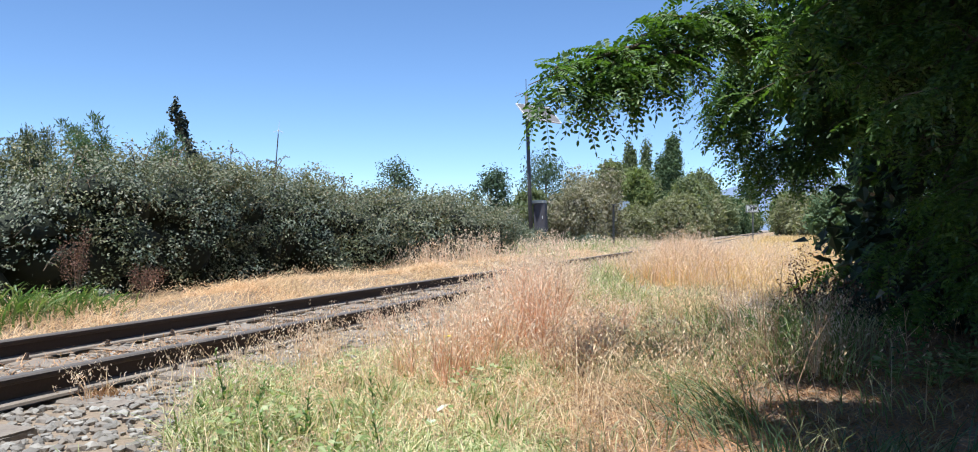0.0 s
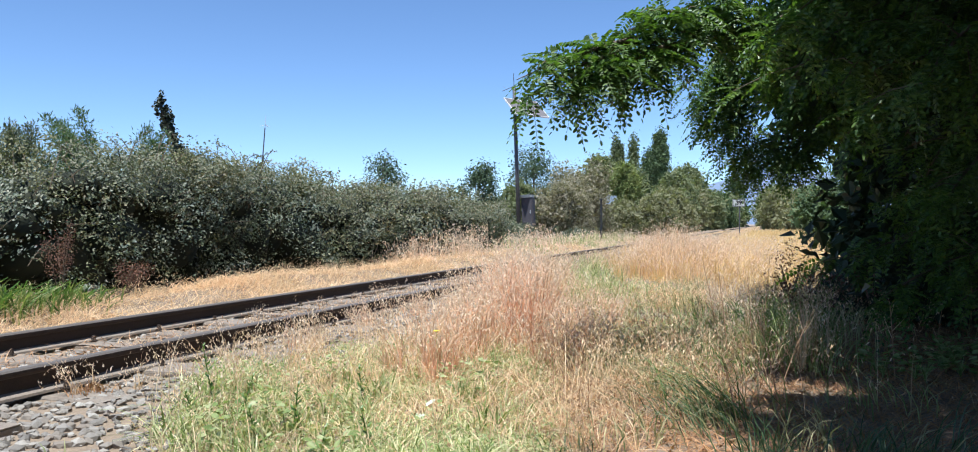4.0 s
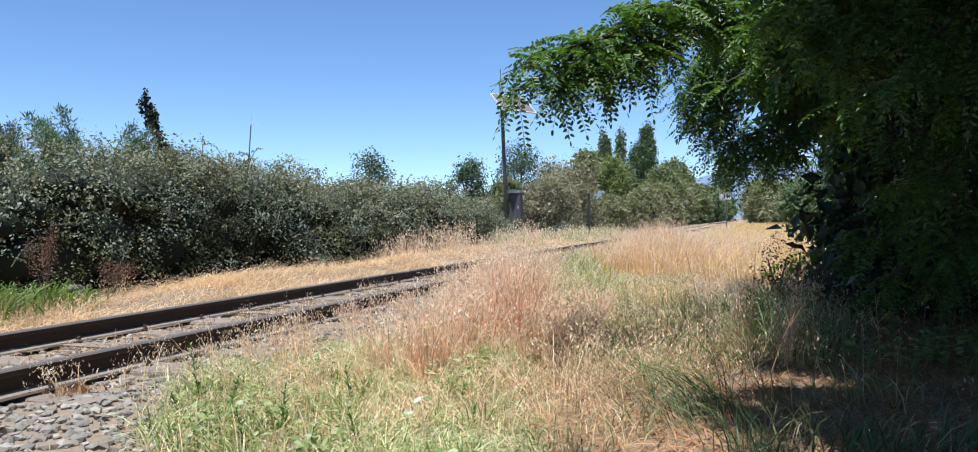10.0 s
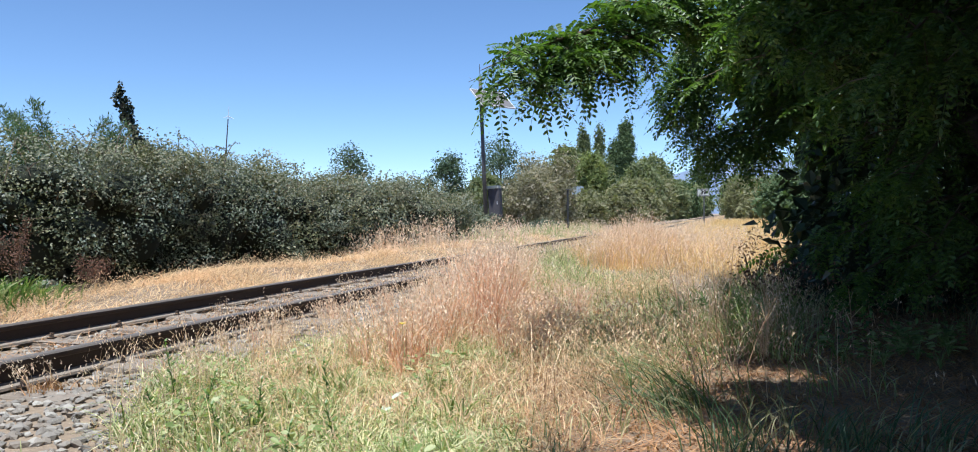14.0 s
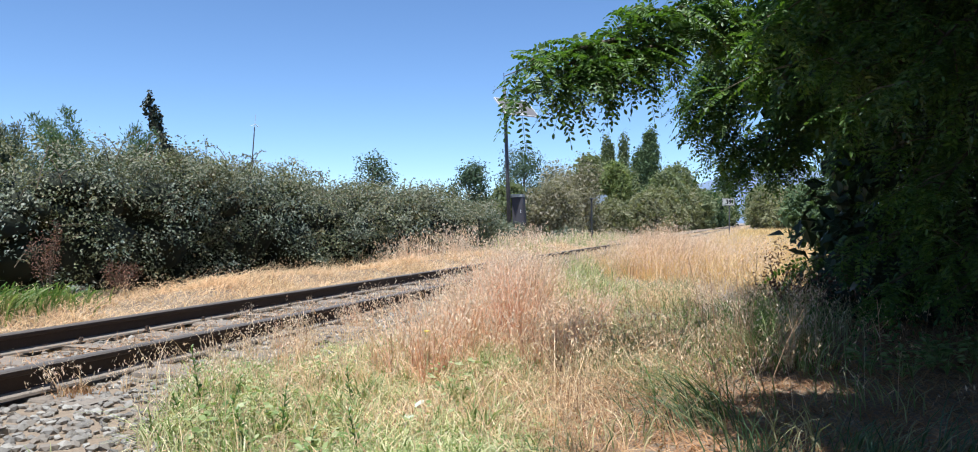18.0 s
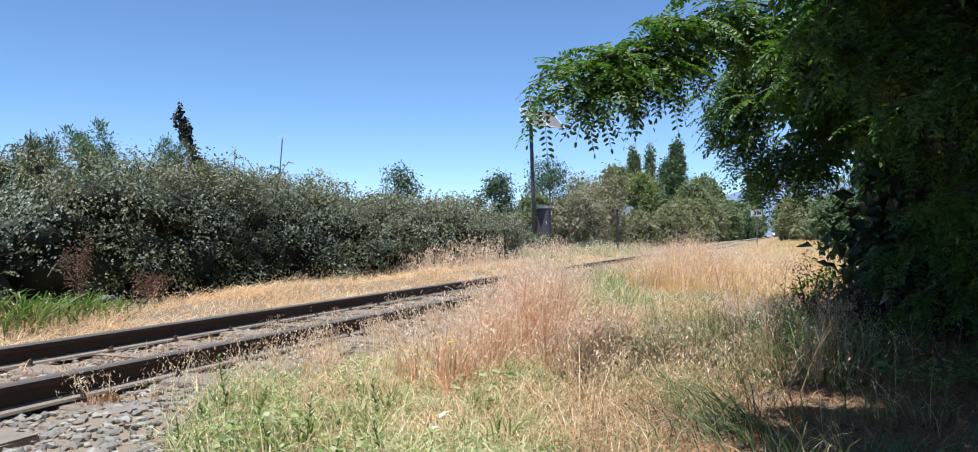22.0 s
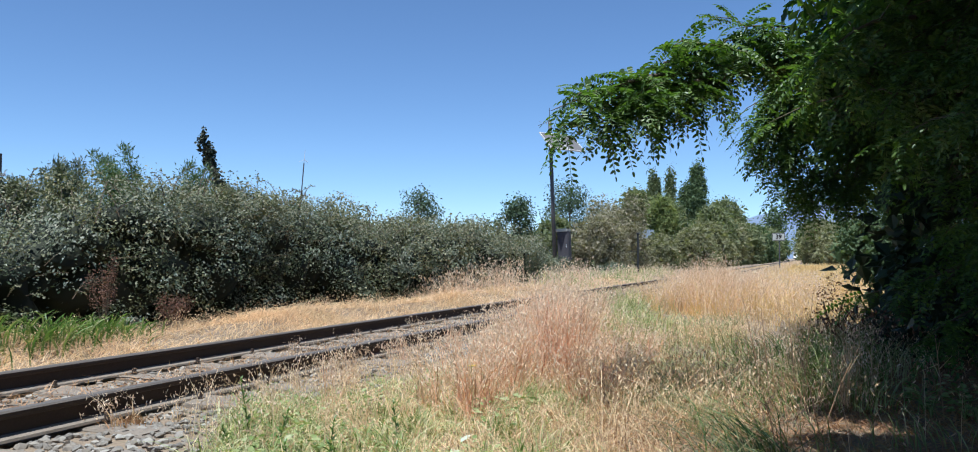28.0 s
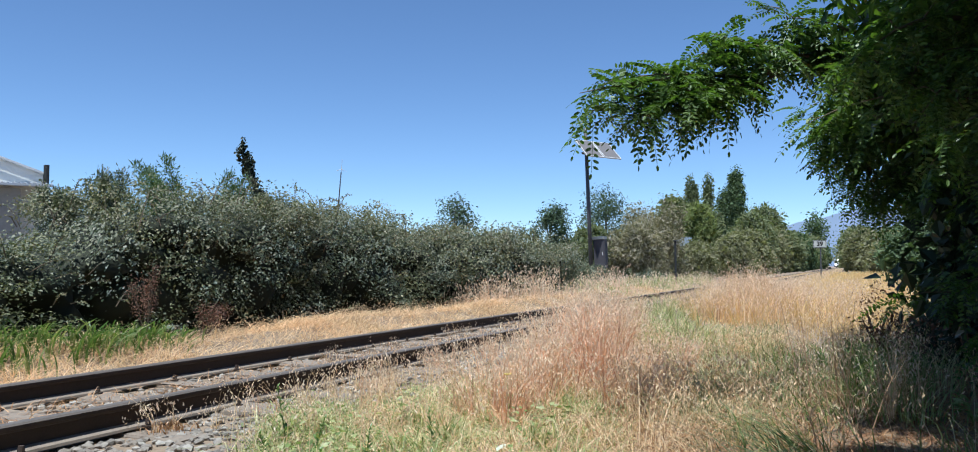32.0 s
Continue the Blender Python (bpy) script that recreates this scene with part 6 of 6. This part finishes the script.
for k in range(16):
    p = spot(rng1.uniform(5.0, 8.0), rng1.uniform(0.25, 0.40))
    blade_tuft(p, 90, rng1.uniform(0.32, 0.5), 0.007, (-0.04, 0.0), 650 + k, M_REED if k % 3 == 0 else M_WEED if k % 3 == 1 else M_GREYGREEN, "tall greyish green grass tuft at the edge of the shade", 1.5, "grass_tuft", 0.2, 0.9)
# half-green patch beyond the oats
for k in range(6):
    p = spot(7.4 + 0.35 * k, rng1.uniform(0.085, 0.16))
    blade_tuft(p, 130, rng1.uniform(0.38, 0.55), 0.007, (0.0, 0.0), 560 + k, M_GREEN, "yellowish green grass tuft beyond the wild oats", 1.5, "grass_tuft", 0.22, 0.7)
for k in range(11):
    x, y = -2.66 + rng1.uniform(-0.06, 0.2), 10.2 + 0.85 * k
    blade_tuft((x, y, float(ground_z(x, y))), 150, rng1.uniform(0.40, 0.50), 0.008, (0.0, 0.0), 800 + k, (M_GREYGREEN, M_GREEN)[k % 2] if k < 4 else M_STRAW, "yellowish green grass tuft beside the far rails" if k < 4 else "tall dry grass tuft beside the far rails", 1.2, "grass_tuft", 0.24, 0.7)


def dock(base, h, seed):
    rng = np.random.default_rng(seed)
    ob = thing("dock_plant", base, "dry rust-brown dock plant with seed spikes", "weed", "dock plants")
    stems, P = [], []
    for k in range(4):
        tip = np.array((rng.normal(0, 0.09), rng.normal(0, 0.09), h * rng.uniform(0.6, 1)))
        stems.append(tube([(0, 0, 0), tip * 0.5 + (0, 0, 0.05), tip], [0.006, 0.005, 0.002], 5))
        for s in rng.uniform(0.45, 1.0, 260):
            P.append(tip * s + rng.normal(0, 0.03, 3))
    put("stems", mesh_np("stems", *join(stems), M_TWIG, True), ob)
    P = np.array(P)
    put("seeds", mesh_np("seeds", *leaf_quads(P, rng.normal(0, 1, P.shape), rng.normal(0, 1, P.shape), 0.018, 0.012), M_RUST), ob)
    SWAYERS.append((ob, base, 1.0, seed))


for k, (x, y, h) in enumerate(((-5.95, 5.6, 0.75), (-6.0, 6.4, 0.45))):
    dock((x, y, float(ground_z(x, y))), h, 480 + k)


def dry_stalk(base, h, lean, seed):
    """One tall dead stem with a few side twigs."""
    rng = np.random.default_rng(seed)
    ob = thing("dry_stalk", base, "single pale dead stalk standing in the grass", "stalk", "dead stalks")
    tip = np.array((lean[0], lean[1], h))
    chunks = [tube([(0, 0, 0), tip * 0.5 + (0, 0, 0.03), tip], [0.003, 0.0025, 0.0015], 5)]
    for k in range(4):
        q = tip * rng.uniform(0.5, 0.9)
        chunks.append(tube([q, q + rng.normal(0, 0.05, 3) + (0, 0, 0.05)], [0.002, 0.001], 4))
    put("stem", mesh_np("stem", *join(chunks), M_STRAW, True), ob)
    SWAYERS.append((ob, base, 1.2, seed))


for k, (d, q, h, lx) in enumerate(((4.3, 0.27, 0.55, -0.05), (4.6, 0.30, 0.5, -0.03), (3.9, 0.33, 0.4, 0.16), (4.8, 0.26, 0.6, -0.12), (3.6, 0.33, 0.42, -0.1), (4.2, 0.47, 0.4, -0.02), (3.2, 0.28, 0.3, -0.06), (5.2, 0.31, 0.6, 0.05), (3.5, 0.24, 0.35, -0.1), (4.9, 0.31, 0.40, 0.44), (4.5, 0.33, 0.2, 0.3), (4.7, 0.36, 0.45, -0.02), (4.0, 0.29, 0.26, -0.03))):
    dry_stalk(spot(d, q), h, (lx, 0.03 + 0.3 * max(0, lx)), 470 + k)


def broad_weed(base, n, size, seed, mat, label, name="broadleaf_weed"):
    rng = np.random.default_rng(seed)
    ob = thing(name, base, label, "weed", "broadleaf weeds")
    top = 0.16
    a = rng.uniform(0, 6.28, n)
    tip = np.column_stack([np.cos(a) * 0.05, np.sin(a) * 0.05, rng.uniform(0.05, top, n)])
    put("stems", mesh_np("stems", *blades(rng, np.zeros((n, 3)), tip[:, 2] + 0.01, 0.004, tip * np.array((1, 1, 0))), mat), ob)
    D = np.column_stack([np.cos(a), np.sin(a), rng.uniform(-0.2, 0.5, n)])
    put("leaves", mesh_np("leaves", *oval_leaves(tip, D, np.column_stack([rng.normal(0, 0.3, (n, 2)), np.ones(n)]), size * rng.uniform(0.7, 1.2, n), size * 0.6), mat), ob)


broad_weed(spot(3.0, -0.115), 4, 0.068, 490, M_PALELEAF, "small weed with bleached white leaves")
broad_weed(spot(3.85, -0.235), 9, 0.045, 491, M_WEED, "broad-leaved green weed in the grass")
broad_weed(spot(2.75, -0.36), 12, 0.04, 492, M_WEED, "broad-leaved green weed in the grass")
broad_weed(spot(2.5, -0.22), 10, 0.04, 493, M_WEED, "broad-leaved green weed in the grass")
rngw = np.random.default_rng(495)
for k in range(22):
    broad_weed(spot(rngw.uniform(2.0, 4.0), rngw.uniform(-0.38, -0.02)), int(rngw.integers(10, 22)), rngw.uniform(0.025, 0.045), 520 + k, M_WEED, "small-leaved green weed in the grass")
for k in range(16):
    broad_weed(spot(rngw.uniform(4.0, 5.0), rngw.uniform(0.44, 0.60)), int(rngw.integers(16, 30)), rngw.uniform(0.035, 0.055), 780 + k, M_WEED, "low yellowish green weed on the shaded floor")


def stalk_weed(base, h, seed):
    """An upright green weed: a thin stem with narrow leaves up its length."""
    rng = np.random.default_rng(seed)
    ob = thing("stalk_weed", base, "upright dark green weed with narrow leaves in the grass", "weed", "upright weeds")
    tip = np.array((rng.normal(0, 0.03), rng.normal(0, 0.03), h))
    put("stem", mesh_np("stem", *tube([(0, 0, -0.01), tip * 0.5, tip], [0.0035, 0.003, 0.0015], 5), M_REED, True), ob)
    s = np.linspace(0.12, 0.97, 20)
    a = np.arange(20) * 2.4
    D = np.column_stack([np.cos(a), np.sin(a), 0.5 + 0.5 * s])
    L = 0.058 * (1.1 - 0.75 * s)
    put("leaves", mesh_np("leaves", *oval_leaves(tip * s[:, None], D, np.column_stack([-np.cos(a), -np.sin(a), 1 + 0 * a]), L, L * 0.34), M_REED), ob)
    SWAYERS.append((ob, base, 1.2, seed))


for k, (d, q, h) in enumerate(((3.35, -0.365, 0.30), (3.2, -0.34, 0.2), (3.0, -0.27, 0.22), (3.5, -0.18, 0.2), (2.8, -0.31, 0.18), (2.75, -0.17, 0.2), (3.1, -0.385, 0.16), (2.6, -0.24, 0.17))):
    stalk_weed(spot(d, q), h, 720 + k)
blade_tuft((-2.97, 2.95, float(ground_z(-2.97, 2.95))), 90, 0.09, 0.006, (0, 0), 740, M_LITTER, "small rust-orange dead tuft against the rail", 0.8, "dead_tuft", 0.05, 1.0)
flower = thing("yellow_flower", spot(4.1, -0.09), "small yellow flower among the dry grass", "flower")
put("stem", mesh_np("stem", *tube([(0, 0, 0), (0.01, 0, 0.14), (0, 0, 0.27)], [0.003, 0.0025, 0.002], 5), M_GREEN), flower)
rngf = np.random.default_rng(494)
af = np.linspace(0, 2 * np.pi, 14, endpoint=False)
put("petals", mesh_np("petals", *leaf_quads(np.tile((0, 0, 0.27), (14, 1)), np.column_stack([np.cos(af), np.sin(af), 0.3 + 0 * af]), np.column_stack([0 * af, 0 * af, 1 + 0 * af]), 0.026, 0.012), M_YELLOW), flower)

# shrubs at the field's edge by the tree
shrub("olive_shrub", (1.12, 12.1), (1.5, 1.8, 2.2), M_POPLAR, 500, "dull green shrub behind the locust tree", 9000, 0.06)
shrub("olive_shrub", (3.3, 14.0), (2.8, 2.8, 2.6), M_DARKTREE, 501, "dull green shrub behind the locust tree", 7000, 0.07)
# these two carry the shade under the tree in their leaf colour
shrub("dark_shrub", (3.6, 8.6), (2.6, 2.4, 2.6), M_SHADE_LEAF, 503, "dense dark shrub under the locust tree", 6000, 0.06)
shrub("dark_shrub", (2.1, 7.3), (1.6, 1.4, 1.1), M_SHADE_LEAF, 504, "low dark shrub under the locust tree", 5000, 0.05)
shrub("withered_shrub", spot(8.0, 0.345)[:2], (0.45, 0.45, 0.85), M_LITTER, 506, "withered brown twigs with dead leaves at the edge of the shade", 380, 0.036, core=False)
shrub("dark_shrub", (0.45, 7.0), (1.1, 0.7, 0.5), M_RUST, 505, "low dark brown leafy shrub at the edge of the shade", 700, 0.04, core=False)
# low shrubs, again with the tree's shade put into the leaf colour
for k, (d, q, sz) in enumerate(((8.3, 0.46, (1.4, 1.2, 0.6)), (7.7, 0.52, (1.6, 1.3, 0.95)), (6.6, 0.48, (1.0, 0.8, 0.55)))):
    shrub("dark_shrub", spot(d, q)[:2], sz, M_SHADE_LEAF, 530 + k, "dense low dark shrub in the shade of the locust tree", 4500, 0.05)
# added out of view to keep side light off the locust tree
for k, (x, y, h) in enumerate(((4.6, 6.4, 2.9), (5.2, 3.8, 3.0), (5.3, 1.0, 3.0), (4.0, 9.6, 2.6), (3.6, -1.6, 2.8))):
    shrub("dark_shrub", (x, y), (2.6, 3.0, h), M_SHADE_LEAF, 510 + k, "added dark shrub out of view, screening side light from the tree", 6500, 0.07)


# ---- ballast ----
def stone_verts(rng, s):
    bm = bmesh.new()
    bmesh.ops.create_icosphere(bm, subdivisions=1, radius=0.5)
    V = np.array([v.co[:] for v in bm.verts])
    F = np.array([[v.index for v in f.verts] for f in bm.faces])
    bm.free()
    V = V * (1 + rng.normal(0, 0.16, (len(V), 1))) + rng.normal(0, 0.05, V.shape)
    return V * np.array((1.25, 0.95, 0.65)) * s, F


def build_ballast():
    rng = np.random.default_rng(601)
    bed = thing("ballast_bed", (0, 0, 0), "grey crushed-stone ballast along the track", "ballast", kind="structure")
    shapes = [mesh_np("stone", *stone_verts(rng, 1.0), M_STONE) for k in range(14)]
    made = 0
    for k in range(9000):
        if made >= 300:
            break
        x, y = rng.uniform(-2.95, -1.75), rng.uniform(1.8, 3.3)
        if x > -1.95 - 0.22 * (y - 2.4) + rng.normal(0, 0.12):
            continue
        made += 1
        s = rng.uniform(0.023, 0.05)
        ob = put("stone", shapes[made % 14], bed, m=pose(x, y, float(ground_z(x, y)) + s * 0.18, rng.uniform(-30, 30), rng.uniform(-30, 30), rng.uniform(0, 360)))
        ob.scale = (s, s, s)
    chunks = []
    base = [stone_verts(rng, 1.0) for k in range(10)]
    for k in range(15000):
        x = rng.uniform(-4.95, -2.0)
        y = rng.uniform(0, 1) ** 1.5 * 24 + 0.5 if k % 5 else rng.uniform(-9, 1)
        if x > -2.6 and y > 2.8 and rng.random() < 0.8:
            continue
        s = rng.uniform(0.02, 0.055)
        if min(abs(x - r) for r in RAIL_X) < 0.06:
            continue
        V, F = base[k % 10]
        a = rng.uniform(0, 6.28)
        c, sn = math.cos(a), math.sin(a)
        V = V @ np.array(((c, sn, 0), (-sn, c, 0), (0, 0, 1))) * s + np.array((x, y, float(ground_z(x, y)) + s * 0.12))
        chunks.append((V, F))
    V, F = join(chunks)
    o = put("loose_stones", mesh_np("loose_stones", V, F, M_STONE), bed)
    o["kind"] = "stuff"


build_ballast()


def motions():
    walk(train, [(t, pose(-3.67, 480 - 5.6 * t, 0)) for t in range(0, 33, 2)])
    for ob, base, amp, seed in SWAYERS:
        r = random.Random(seed)
        p, q = r.uniform(0, 6.28), r.uniform(0, 6.28)
        w1, w2 = r.uniform(1.3, 1.9), r.uniform(2.2, 3.0)
        walk(ob, [(t, pose(*base, amp * 0.5 * math.sin(w2 * t + q), amp * (0.6 * math.sin(w1 * t + p) + 0.4 * math.sin(w2 * t)), 0)) for t in [0.5 * i for i in range(65)]])
    # the arching limb hangs still at first, then lifts and dips in gusts: (seconds, rise of its tip in metres)
    gust = ((0, 0.0), (3.5, 0.0), (5.5, 0.0), (9, 0.012), (11, 0.0), (13, 0.0), (15.5, 0.012), (17.5, 0.035), (19, 0.045), (20, 0.075), (20.5, 0.035), (21, -0.01), (21.5, 0.02), (22, 0.07), (23, 0.07), (24, 0.064),
            (25, 0.068), (25.5, 0.064), (27.5, 0.016), (28, 0.05), (29, 0.05), (29.5, 0.07), (30, 0.07), (30.5, 0.058), (31, 0.01), (31.5, 0.10), (32, 0.28))
    for i, (ob, root, arm) in enumerate(BRANCHES):
        r = random.Random(700 + i)
        p, w = r.uniform(0, 1.5), r.uniform(1.6, 2.3)
        axis = Vector(arm).cross(Vector((0, 0, 1))).normalized()
        share = 1.0 if i < 20 else 0.5 if i < 36 else 0.25
        rows = []
        for t, rise in gust:
            # from the strong gusts on, the hanging curtain is pushed away from the track
            push = float(np.interp(t, (0, 22, 24, 25.5, 27.5, 29, 30, 31, 32), (0, 0, 0.12, 0.15, 0.12, 0.14, 0.18, 0.30, 0.33))) * (0.25 if 14 <= i < 20 else 1.0 if 20 <= i < 38 else 0.0)
            a = share * rise / 1.5 + 0.004 * math.sin(w * t + p) * (1 if t < 16 else 2.2)
            rows.append((t, Matrix.Translation(Vector(root) + push * Vector((0.953, 0.302, 0.1))) @ Matrix.Rotation(a, 4, axis) @ Matrix.Rotation(0.006 * math.sin(w * 0.8 * t + p), 4, "Z")))
        walk(ob, rows)


motions()
